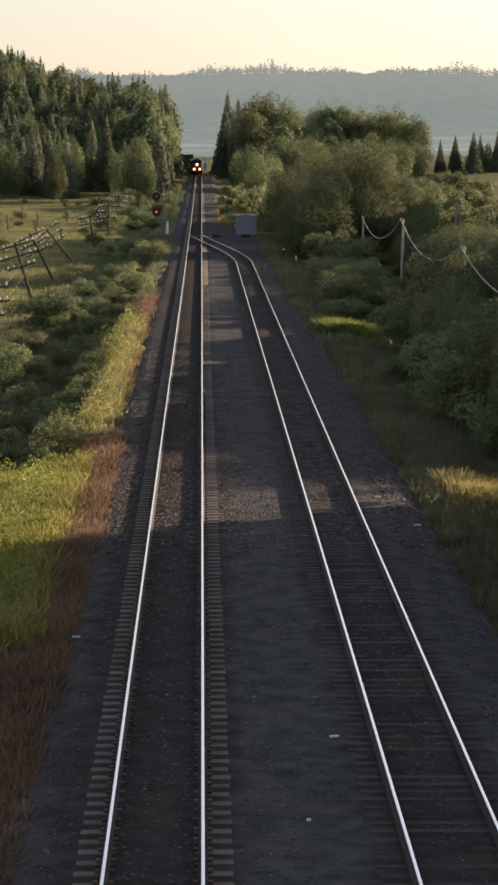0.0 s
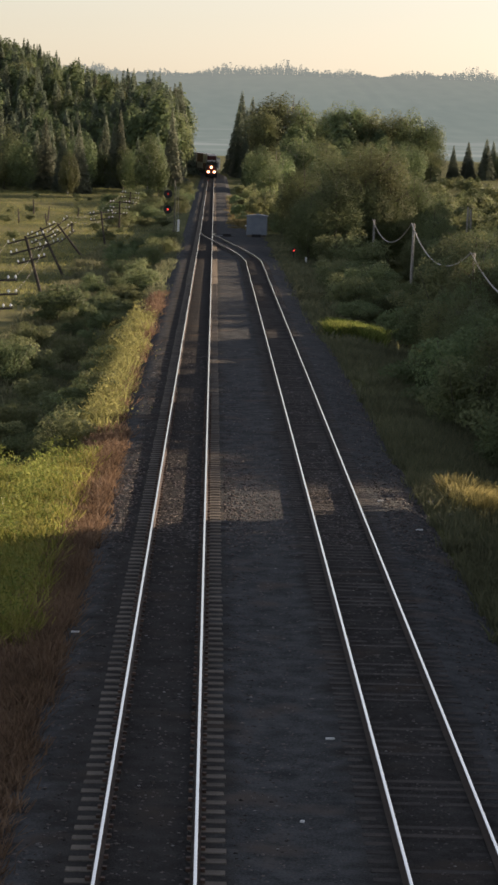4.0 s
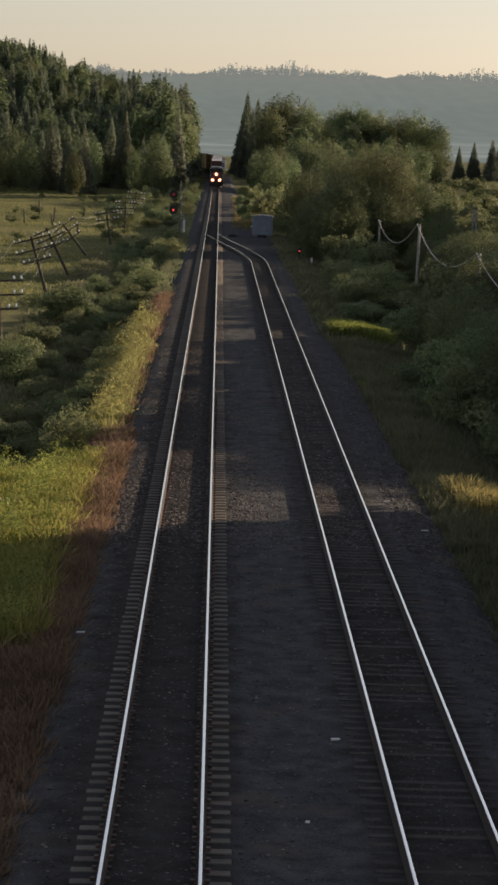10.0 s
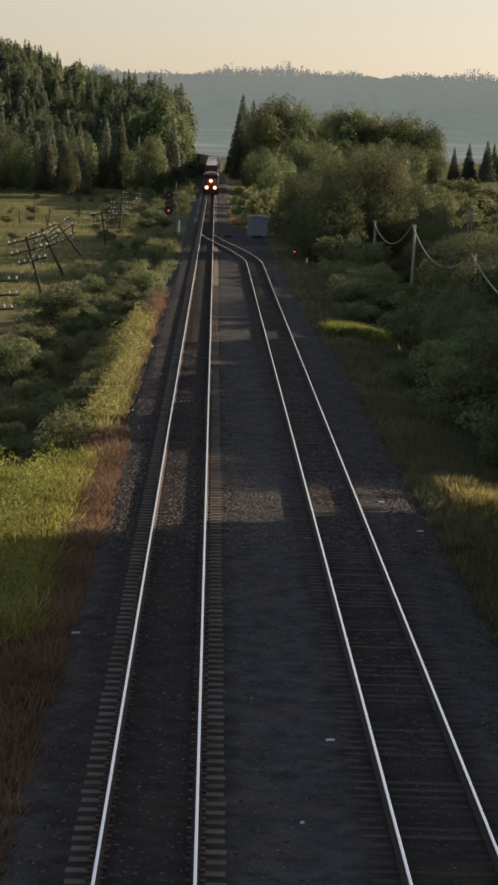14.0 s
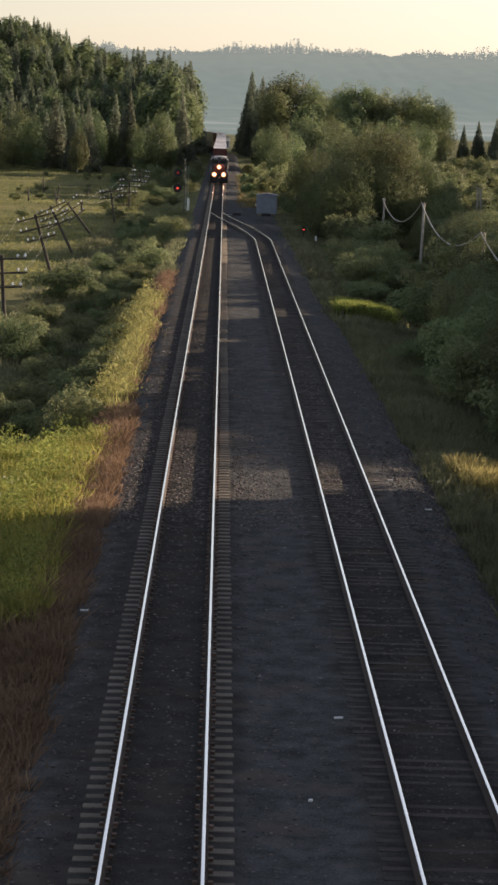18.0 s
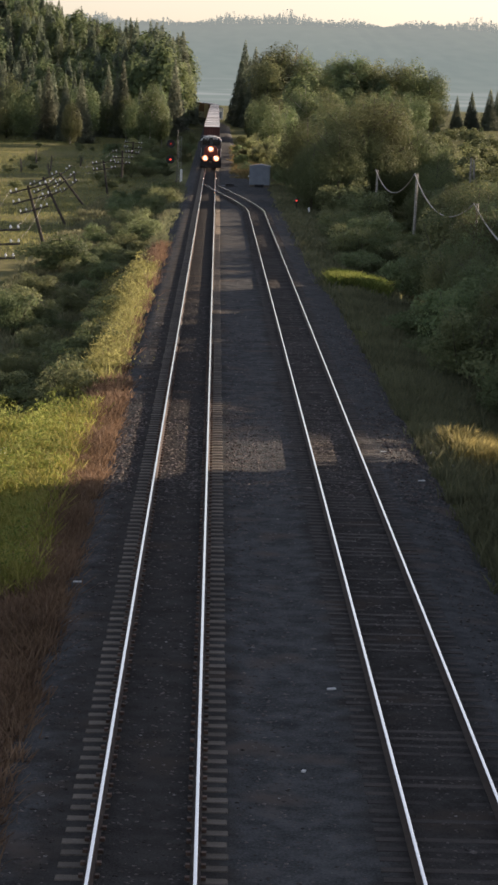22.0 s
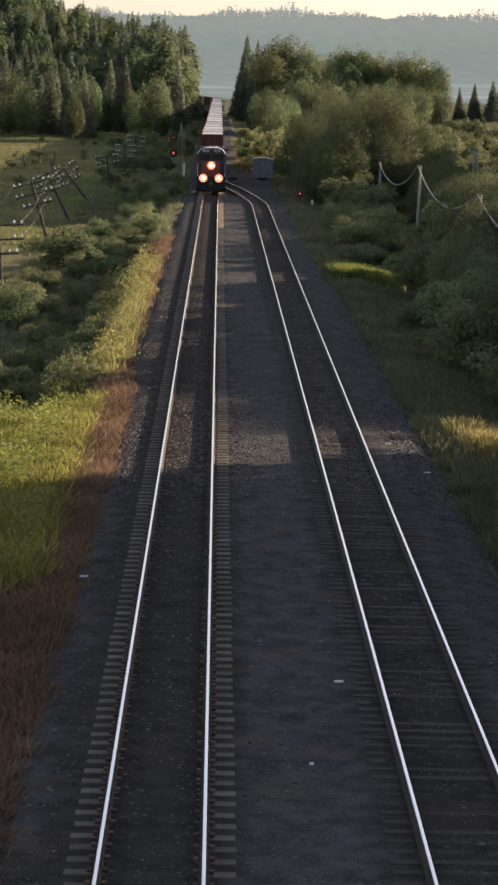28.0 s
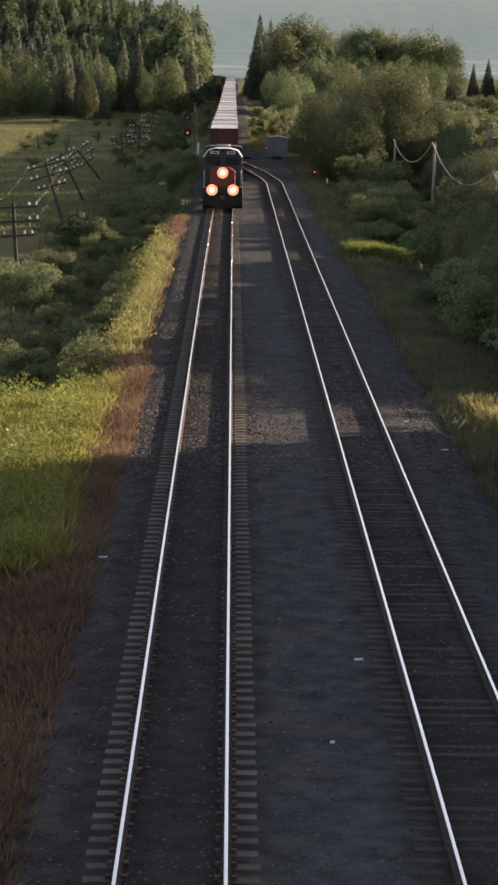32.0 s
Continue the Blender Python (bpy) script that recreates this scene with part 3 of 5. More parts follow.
def far_ridge():
    """A wooded ridge on the horizon, its haze painted as emitted colour."""
    m = bpy.data.materials.new("painted_haze")
    m.use_nodes = True
    n, l = m.node_tree.nodes, m.node_tree.links
    p = n["Principled BSDF"]
    p.inputs["Roughness"].default_value = 1
    p.inputs["Specular IOR Level"].default_value = 0
    geo = n.new("ShaderNodeNewGeometry")
    t = n.new("ShaderNodeTexNoise")
    t.inputs["Scale"].default_value, t.inputs["Detail"].default_value = 1.0, 8
    squeeze = n.new("ShaderNodeMapping")
    squeeze.inputs["Scale"].default_value = (0.045, 0.006, 0.11)
    l.new(geo.outputs["Position"], squeeze.inputs["Vector"])
    l.new(squeeze.outputs[0], t.inputs["Vector"])
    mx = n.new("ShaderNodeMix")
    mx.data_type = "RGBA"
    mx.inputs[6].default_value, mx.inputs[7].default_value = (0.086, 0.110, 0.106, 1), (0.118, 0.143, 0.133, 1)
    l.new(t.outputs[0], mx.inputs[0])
    # pale fields and water in the valley, and painted haze that pales with height
    split, height, fields, bands, low = (n.new("ShaderNodeSeparateXYZ"), n.new("ShaderNodeMapRange"), n.new("ShaderNodeTexNoise"), n.new("ShaderNodeMapping"), n.new("ShaderNodeMapRange"))
    l.new(geo.outputs["Position"], split.inputs[0])
    bands.inputs["Scale"].default_value = (0.006, 0.0, 0.32)
    l.new(geo.outputs["Position"], bands.inputs["Vector"])
    l.new(bands.outputs[0], fields.inputs["Vector"])
    fields.inputs["Scale"].default_value, fields.inputs["Detail"].default_value = 1.0, 2
    low.inputs[1].default_value, low.inputs[2].default_value, low.inputs[3].default_value, low.inputs[4].default_value = 9.0, 34.0, 0.62, 0.0
    l.new(split.outputs["Z"], low.inputs[0])
    mask = n.new("ShaderNodeMapRange")
    mask.inputs[1].default_value, mask.inputs[2].default_value = 0.5, 0.62
    l.new(fields.outputs[0], mask.inputs[0])
    both = n.new("ShaderNodeMath")
    both.operation = "MULTIPLY"
    l.new(mask.outputs[0], both.inputs[0])
    l.new(low.outputs[0], both.inputs[1])
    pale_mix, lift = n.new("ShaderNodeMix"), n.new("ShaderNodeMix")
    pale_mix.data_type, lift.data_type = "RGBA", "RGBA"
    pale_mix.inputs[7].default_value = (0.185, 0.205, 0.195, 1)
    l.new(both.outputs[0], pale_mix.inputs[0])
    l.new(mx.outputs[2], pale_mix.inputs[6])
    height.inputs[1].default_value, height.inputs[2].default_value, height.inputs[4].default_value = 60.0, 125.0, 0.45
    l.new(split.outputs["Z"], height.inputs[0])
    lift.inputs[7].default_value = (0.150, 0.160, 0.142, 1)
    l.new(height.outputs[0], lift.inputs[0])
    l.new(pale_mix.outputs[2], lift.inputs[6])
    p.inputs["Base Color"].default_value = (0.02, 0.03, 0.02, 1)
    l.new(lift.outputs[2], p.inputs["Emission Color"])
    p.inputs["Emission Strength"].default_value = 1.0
    rng = np.random.default_rng(5)
    xs = np.linspace(-900, 1100, 260)
    V, F = [], []
    top = 121 + 6 * np.sin(xs * 0.004 + 0.6) + 2 * np.sin(xs * 0.021) + rng.normal(0, 0.6, len(xs))
    rows = ((4300, 1.0), (4000, 0.84), (3500, 0.52), (2700, 0.22), (1900, 0.06), (1500, -0.02), (1450, -0.08))
    for y, k in rows:
        V.append(np.stack([xs, np.full_like(xs, y), top * k], 1))
    V = np.concatenate(V)
    n1 = len(xs)
    for j in range(len(rows) - 1):
        a = np.arange(n1 - 1) + j * n1
        F.append(np.stack([a, a + n1, a + n1 + 1, a + 1], 1))
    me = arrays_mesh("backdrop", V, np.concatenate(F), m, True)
    tagged(part_of("backdrop", me, None), "wooded ridge on the horizon with glowing blue-grey haze colour", "ridge", kind="structure")
    # the trees along its crest, in the same emitted haze colour
    C, S = [], []
    for i in range(2500):
        x = rng.uniform(-850, 1050)
        z = float(np.interp(x, xs, top))
        stand = 0.75 + 0.35 * math.sin(x * 0.017) + 0.25 * math.sin(x * 0.061 + 1.0)
        h = (rng.uniform(4, 10) if rng.random() < 0.6 else rng.uniform(9, 18)) * stand
        k = rng.integers(30, 48)
        up = rng.uniform(-0.3, 1, k)
        C.append(np.stack([x + rng.normal(0, 1, k) * (0.5 + 1.0 * np.clip(1 - np.abs(up - 0.55) * 1.3, 0, 1)), 4290 + rng.normal(0, 3, k), z + up * h], 1))
        S.append(np.full(k, 1.45))
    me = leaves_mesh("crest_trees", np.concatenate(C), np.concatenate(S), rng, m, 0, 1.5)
    tagged(part_of("crest_trees", me, None), "far thin crest trees in the same glowing haze colour", "trees", kind="stuff")


far_ridge()


# ---- verge, thickets and meadow ----
def sunlit_gap(x, y):
    """The opening in the thicket through which the sun reaches the grass mound."""
    return x > 10.5 and abs(y - (158.5 + (x - 9.5) * 0.7)) < 3.0


def thickets():
    rng = random.Random(19)
    # the big clump of willows on the right
    for x, y, s in ((9.9, 268, 0.60), (11.6, 276, 0.73), (14.0, 279, 0.90), (16.3, 272, 1.00), (18.8, 280, 0.92), (21.0, 275, 0.77), (23.6, 282, 0.58),
                    (12.6, 266, 0.74), (15.6, 270, 0.76), (18.2, 271, 0.72), (10.5, 300, 0.8), (26.5, 290, 0.38), (22.6, 268, 0.55)):
        put(BIG_WILLOWS, x, y, s * 1.06, rng, 1.1, sink=1.0)
    # a hedge of shrubs beside the siding
    for i in range(62):
        x = rng.uniform(12.8, 16.8) if i < 30 else rng.uniform(12.8, 15.2)
        put(WILLOWS, x, 92.5 + (x - 13) * 0.7 + i * 0.95 + rng.uniform(-0.6, 0.6), rng.uniform(0.36, 0.46) if i < 30 else rng.uniform(0.27, 0.35), rng, 0.95)
    # mostly out of view, added to thicken the hedge's shade on the ballast
    for i in range(24):
        x = rng.uniform(13.6, 16.4)
        put(WILLOWS, x, 93.4 + (x - 13) * 0.7 + i * 0.75, rng.uniform(0.39, 0.44), rng, 1.05)
    for x, y, s in ((14.9, 149, 0.40), (15.6, 154, 0.50), (16.3, 157, 0.50), (14.2, 144, 0.36)):
        put(WILLOWS, x, y, s, rng, 0.95)
    # unseen low shrubs, added to keep sun off the grass beside the siding
    for i in range(9):
        put(SHRUBS, 12.7 + 0.5 * (i % 2), 75.6 + i * 1.3, rng.uniform(0.74, 0.84), rng, 0.9)
    # shrubs in front of it and along the siding
    for i in range(112):
        y = rng.uniform(98, 258)
        edge = 11.2 + 1.2 * math.sin(y * 0.09)
        x = edge + rng.random() ** 1.3 * (0.125 * y - 1.0)
        size = rng.uniform(0.75, 1.25) + 0.45 * float(smooth(0, 6, x - edge))
        if 165 < y < 262 and abs(x - 0.0766 * y) < 2.2:
            size = min(size, 0.6)          # the poles stand free of leaves here
        if sunlit_gap(x, y) or (y > 222 and x < 11.8):
            continue
        put(SHRUBS, x, y, size, rng, 1.1)
    # taller willows behind the slack wire
    for i in range(62):
        y = 122 + i * 2.3 + rng.uniform(-1.2, 1.2)
        x = 0.018 * y + 15.8 + rng.uniform(-0.5, 2.6)
        if abs(y - (158.5 + (x - 9.5) * 0.68)) > 6.0:
            put(WILLOWS, x, y, min(rng.uniform(0.50, 0.61), (12.75 - 0.0254 * y - 1.1 * float(smooth(200, 230, y))) / 14 * rng.uniform(0.9, 1.0)), rng, 1.15, sink=0.5)
    # hidden behind the big clump, added to shade the turnout
    for i in range(14):
        put(WILLOWS, rng.uniform(11.5, 24), 302 + i * 3.4, rng.uniform(0.55, 0.75), rng, 1.2, sink=0.5)
    for i in range(26):
        y = rng.uniform(170, 262)
        put(SHRUBS, rng.uniform(9.6, 12) + (1.2 if y > 215 else 0), y, rng.uniform(0.45, 0.9), rng, 1.2)
    # scattered shrubs on the open ground behind
    far = []
    for i in range(150):
        y = rng.uniform(300, 560)
        far.append((rng.randrange(4), rng.uniform(0.055, 0.115) * y, y, rng.uniform(0.5, 1.4), 1.2, 0.1))
    # low growth where the lines have met
    for x, y, s in ((3.8, 402, 0.9), (5.0, 412, 1.15), (7.1, 400, 1.45), (8.4, 410, 1.65), (9.6, 404, 1.3), (4.2, 376, 0.65), (7.6, 352, 1.0), (9.2, 350, 1.1),
                    (4.4, 434, 1.0), (6.0, 444, 1.3), (8.4, 454, 1.6), (10.4, 436, 1.7), (3.6, 470, 0.8), (5.5, 500, 1.2), (9, 338, 0.9)):
        put(PALE_SHRUBS if y > 360 else SHRUBS, x, y, s, rng, 0.95)
    for x, y, s in ((-5.2, 420, 0.7), (-5.6, 450, 0.9), (-5.0, 480, 0.8), (-6.4, 500, 1.0), (-5.4, 540, 0.9), (-6.5, 560, 1.1), (-7.5, 590, 1.2), (-8.8, 430, 0.9), (-7.6, 400, 0.7)):
        put(SHRUBS, x, y, s, rng, 1.1)
    for i in range(26):
        y = rng.uniform(405, 560)
        put(SHRUBS, -rng.uniform(0.014, 0.042) * y, y, rng.uniform(0.5, 1.3), rng, 1.25)
    # the bank on the left
    for x, y, s in ((-11.1, 192, 1.35), (-11.7, 170, 0.72), (-8.2, 186, 0.55), (-7.4, 168, 0.45), (-11.9, 146, 1.0), (-10.9, 142, 0.8), (-6.8, 238, 0.75), (-7.9, 250, 0.85), (-9.2, 262, 0.8), (-5.9, 262, 0.7),
                    (-7.0, 282, 0.85), (-8.4, 300, 0.9), (-10.2, 290, 0.85), (-6.0, 300, 0.65), (-7.8, 322, 0.7), (-11.5, 315, 0.7), (-9.4, 335, 0.6)):
        put(SHRUBS, x, y, s, rng, 1.15)
    for i in range(16):
        put(SHRUBS, rng.uniform(-6.8, -4.9), 205 + i * 8 + rng.uniform(-3, 3), rng.uniform(0.5, 0.85), rng, 1.1)
    # pale shrubs whose leaf colour stands for golden sunlit tips
    for i in range(11):
        put(PALE_SHRUBS, rng.uniform(-6.3, -4.9), 106 + i * 6 + rng.uniform(-2, 2), rng.uniform(0.26, 0.42), rng, 1.2)
    for i in range(70):
        y = rng.uniform(96, 235)
        x = -4.9 - rng.random() * (0.02 * y + 2.4)
        put(SHRUBS, x, y, rng.uniform(0.32, 0.62) * (1.25 if y < 120 else 1.0), rng, 1.2)
    for i in range(34):
        y = rng.uniform(330, 630)
        far.append((rng.randrange(4), -rng.uniform(0.025, 0.085) * y, y, rng.uniform(0.2, 0.6), 1.3, 0.1))
    shapes = []
    for k, m in enumerate((M_bush, M_willow, M_leaf, M_willow)):
        c, r2, way = broad_points(3.0, 1.9, 71 + k, 900, 0.02, 28, True)
        shapes.append((leaves_arrays(c, 0.19, r2, 0.2, 1.6, way), m))
    joined_plants("meadow_scrub", "low green scrub scattered over the meadows", "scrub", shapes, far)


thickets()


def shading_trees():
    """Unseen belt of trees right of the tracks, added to shade the rails."""
    rng = random.Random(23)
    shapes, spots = [], []
    for seed, r, count, leaf in ((28, 4.6, 950, 0.88), (29, 5.0, 950, 0.88), (30, 4.6, 430, 0.50)):
        c, r2, way = broad_points(14, r, seed, count, 0.02, 40)
        shapes.append((leaves_arrays(c, leaf, r2, 0.2, 1.6, way), M_leaf))

    def stand(x, y, size, squash, kind=-1):
        spots.append((rng.randrange(2) if kind < 0 else kind, x, y, size, squash, 0.1))

    for i in range(12):
        stand(17 + rng.uniform(-1.5, 2.0), 43 + i * 3.3, rng.uniform(0.66, 0.76), 1.25)
    for i in range(11):
        stand(25 + rng.uniform(-2, 2), 48 + i * 3.8, rng.uniform(0.78, 0.90), 1.25)
    for i in range(10):
        stand(33 + rng.uniform(-2, 2), 52 + i * 4.2, rng.uniform(0.95, 1.05), 1.3)
    for x, y, size in ((15.0, 72.5, 0.5), (14.6, 76.0, 0.46), (16.2, 78.5, 0.46)):
        stand(x, y, size, 1.2)
    # thin unseen trees added in the gap, which break the sun into flecks
    for i in range(5):
        stand(20 + rng.uniform(-0.8, 0.8), 89.5 + i * 3.0, rng.uniform(0.42, 0.50), 1.0, 2)
    # further along
    for i in range(146):
        y = 113 + i * 1.5
        x = 0.114 * y + (8 if i % 2 else 12) + rng.uniform(-1, 1.5)
        if abs(y - (158.5 + (x - 9.5) * 0.675)) < 4.6 or 194 < y < 226:      # open ground lets the sun reach the willows
            continue
        top = -0.7 - 0.8 * float(smooth(125, 150, y)) + (x + 8 - 3.0 * float(smooth(150, 180, y))) / 0.829 * 0.2126
        stand(x, y, (top + 1.5) / 14 * rng.uniform(0.9, 1.08), 1.35)
    # more unseen trees behind it, past the gap, added for shade
    for i in range(92):
        y = 176 + i * 1.9
        x = 0.114 * y + (18 if i % 2 else 23) + rng.uniform(-1.5, 1.5)
        if abs(y - (158.5 + (x - 9.5) * 0.675)) >= 5.5 and not 200 < y < 304:
            stand(x, y, (x + 3.5) / 0.829 * 0.2126 / 14 * rng.uniform(0.95, 1.05), 1.3)
    joined_plants("tree_belt", "unseen belt of leafy deciduous trees, added to shade the line", "trees", shapes, spots)
    # trees mostly hidden behind the willows, added to shade the left meadow
    for i in range(16):
        y = 312 + i * 4.6
        x = rng.uniform(13, min(25, 0.077 * y))
        crown(BROADS[2:], x, y, 11.2 - 130 * abs(x / y - 0.058), rng, 1.15)


shading_trees()


def blades(name, label, xs, ys, height, width, mat, rng, lean=0.35, category="grass"):
    """Upright blades with a bent tip, one mesh for a stretch of ground."""
    n = len(xs)
    z = land(xs, ys)
    a = rng.uniform(0, 2 * np.pi, n)
    h = height * rng.uniform(0.55, 1.25, n)
    w = width * rng.uniform(0.6, 1.4, n)
    d = np.stack([np.cos(a), np.sin(a), 0 * a], 1) * (w / 2)[:, None]
    b = np.stack([xs, ys, z - 0.05], 1)
    tilt = rng.normal(0, lean, (n, 2)) * h[:, None]
    m = b + np.stack([tilt[:, 0] * 0.35, tilt[:, 1] * 0.35, h * 0.6], 1)
    t = b + np.stack([tilt[:, 0], tilt[:, 1], h], 1)
    V = np.stack([b - d, b + d, m + d * 0.9, m - d * 0.9, t + d * 0.25, t - d * 0.25], 1).reshape(-1, 3)
    i = np.arange(n)[:, None] * 6
    F = np.concatenate([i + np.array([[0, 1, 2, 3]]), i + np.array([[3, 2, 4, 5]])])
    ob = part_of(name, arrays_mesh(name, V, F, mat), None)
    tagged(ob, label, category, kind="stuff")


def verge():
    rng = np.random.default_rng(3)

    def clumps(n, x0, x1, y0, y1, per, spread, power=1.0):
        cx, cy = rng.uniform(x0, x1, n), y0 + (y1 - y0) * rng.uniform(0, 1, n) ** power
        k = np.repeat(np.arange(n), per)
        return cx[k] + rng.normal(0, spread, len(k)), cy[k] + rng.normal(0, spread, len(k))

    def tall(x, y):
        return 0.95 + 0.6 * np.sin(1.9 * x + 0.7 * y) * np.sin(0.8 * y - 1.2 * x) + 0.25 * np.sin(3.7 * y + 2.1 * x)

    def on_bank(x, y):
        """Those that stand before the bank's oblique edge."""
        k = y < 93.5 + 1.1 * np.clip(x + 4, -6, 0) + 1.2 * np.sin(1.7 * x)
        return x[k], y[k]

    # tall grass and weeds on the left bank
    x, y = on_bank(*clumps(2400, -10.0, -4.0, 57, 98, 26, 0.16, 1.0))
    blades("tall_grass", "tall bright green grass and weeds on the bank", x, y, 0.7, 0.05, M_grass, rng)
    x, y = clumps(1500, -14, -4.4, 120, 330, 24, 0.3, 1.3)
    blades("bank_grass", "green grass and weeds along the lower bank", x, y, 0.5, 0.08, M_turf, rng)
    # broad-leaved weeds among the grass
    x, y = on_bank(*clumps(1250, -10.0, -4.2, 58, 98, 84, 0.2, 1.0))
    c = np.stack([x, y, land(x, y) + rng.uniform(0.05, 0.95, len(x)) ** 1.2 * tall(x, y)], 1)
    me = leaves_mesh("leafy_weeds", c, 0.038, rng, M_weed, up=0.0, long=2.8)
    tagged(part_of("leafy_weeds", me, None), "bright green leafy weeds standing in the grass", "weeds", kind="stuff")
    # white blossoms of tall weeds
    x, y = clumps(5, -6.9, -6.1, 71, 78, 9, 0.16)
    c = np.stack([x, y, land(x, y) + rng.uniform(0.55, 1.0, len(x))], 1)
    me = leaves_mesh("white_blossoms", c, 0.075, rng, M_blossom, up=0.6, long=1.3)
    tagged(part_of("white_blossoms", me, None), "white blossoms of tall weeds on the bank", "flowers", kind="stuff")
    # rusty dry weeds along the ballast
    x, y = clumps(1500, -9.5, -4.2, 30, 63, 26, 0.16, 0.8)
    blades("dry_weeds", "rust-brown dry weeds over the shaded bank", x, y, 0.5, 0.045, M_dry, rng, category="weeds")
    x, y = clumps(1900, -4.4, -3.05, 32, 100, 26, 0.11, 1.1)
    blades("dry_weeds", "rust-brown dry weeds along the ballast edge", x, y, 0.55, 0.04, M_dry, rng, category="weeds")
    x, y = clumps(380, -5.6, -3.9, 98, 165, 24, 0.25)
    blades("edge_grass", "yellow-green grass along the ballast edge", x, y, 0.75, 0.05, M_gold, rng)
    x, y = clumps(120, -4.3, -3.6, 95, 195, 90, 0.30)
    blades("dry_weeds", "rust-brown dry weeds along the ballast edge", x, y, 0.5, 0.04, M_dry, rng, category="weeds")
    x, y = clumps(70, -6.6, -4.0, 100, 172, 300, 0.45)
    c = np.stack([x, y, land(x, y) + rng.uniform(0.05, 1.0, len(x)) * tall(x, y)], 1)
    me = leaves_mesh("leafy_weeds", c, 0.058, rng, M_gold, up=0.2, long=2.2)
    tagged(part_of("leafy_weeds", me, None), "yellow-green leafy weeds along the top of the bank", "weeds", kind="stuff")
    x, y = clumps(150, -5.2, -3.6, 190, 320, 24, 0.25)
    blades("edge_grass", "dull green grass along the ballast edge", x, y, 0.5, 0.08, M_turf, rng)
    # grass beside the siding
    x, y = clumps(2000, 7.0, 12.5, 50, 152, 24, 0.18, 1.2)
    blades("siding_grass", "short dark green grass beside the siding", x, y, 0.45, 0.045, M_turf, rng)
    x, y = clumps(300, 7.4, 10.3, 155, 161, 44, 0.2)
    blades("grass_mound", "sunlit yellow-green grass mound beside the siding", x, y, 0.9, 0.055, M_grass, rng)
    x, y = clumps(210, 8.0, 12.0, 81.8, 86.4, 44, 0.16)
    blades("golden_grass", "tuft of tall sunlit golden grass beside the siding", x, y, 0.72, 0.04, M_gold, rng)
    x, y = clumps(800, 6.6, 11.5, 150, 330, 24, 0.3)
    blades("siding_grass", "short dark green grass beside the siding", x, y, 0.55, 0.09, M_turf, rng)
    # dry golden grass where the lines have met
    x, y = clumps(420, 2.2, 6.5, 342, 520, 26, 0.3)
    blades("golden_grass", "dry golden grass along the line", x + 0.004 * (y - 342), y, 0.6, 0.10, M_gold, rng)
    x, y = clumps(260, 3.6, 7.6, 366, 410, 30, 0.3)
    blades("golden_grass", "dry golden grass along the line", x, y, 0.8, 0.10, M_gold, rng)
    # the meadows
    x, y = clumps(4200, -1, 1, 200, 640, 10, 0.6)
    keep = rng.uniform(0.018, 0.1, len(x)) * y
    blades("meadow_grass", "pale straw and green meadow grass", -keep - 3 + x * 2, y, 0.24, 0.06, M_straw, rng)
    x, y = clumps(2000, -1, 1, 300, 620, 10, 0.5)
    keep = rng.uniform(0.03, 0.12, len(x)) * y
    blades("meadow_grass", "pale straw and green meadow grass", keep + 4 + x * 2, y, 0.24, 0.06, M_straw, rng)


M_gold = foliage("golden_blades", (0.190, 0.165, 0.065), (0.330, 0.285, 0.120), 0.45, 0.2)
M_straw = foliage("meadow_straw", (0.150, 0.190, 0.062), (0.285, 0.300, 0.115), 0.4, 0.2)
M_weed = foliage("weed_leaves", (0.115, 0.160, 0.034), (0.350, 0.355, 0.105), 0.45, 0.2)
M_blossom = foliage("blossom_petals", (0.50, 0.50, 0.44), (0.70, 0.70, 0.62), 0.4, 0.1)
verge()


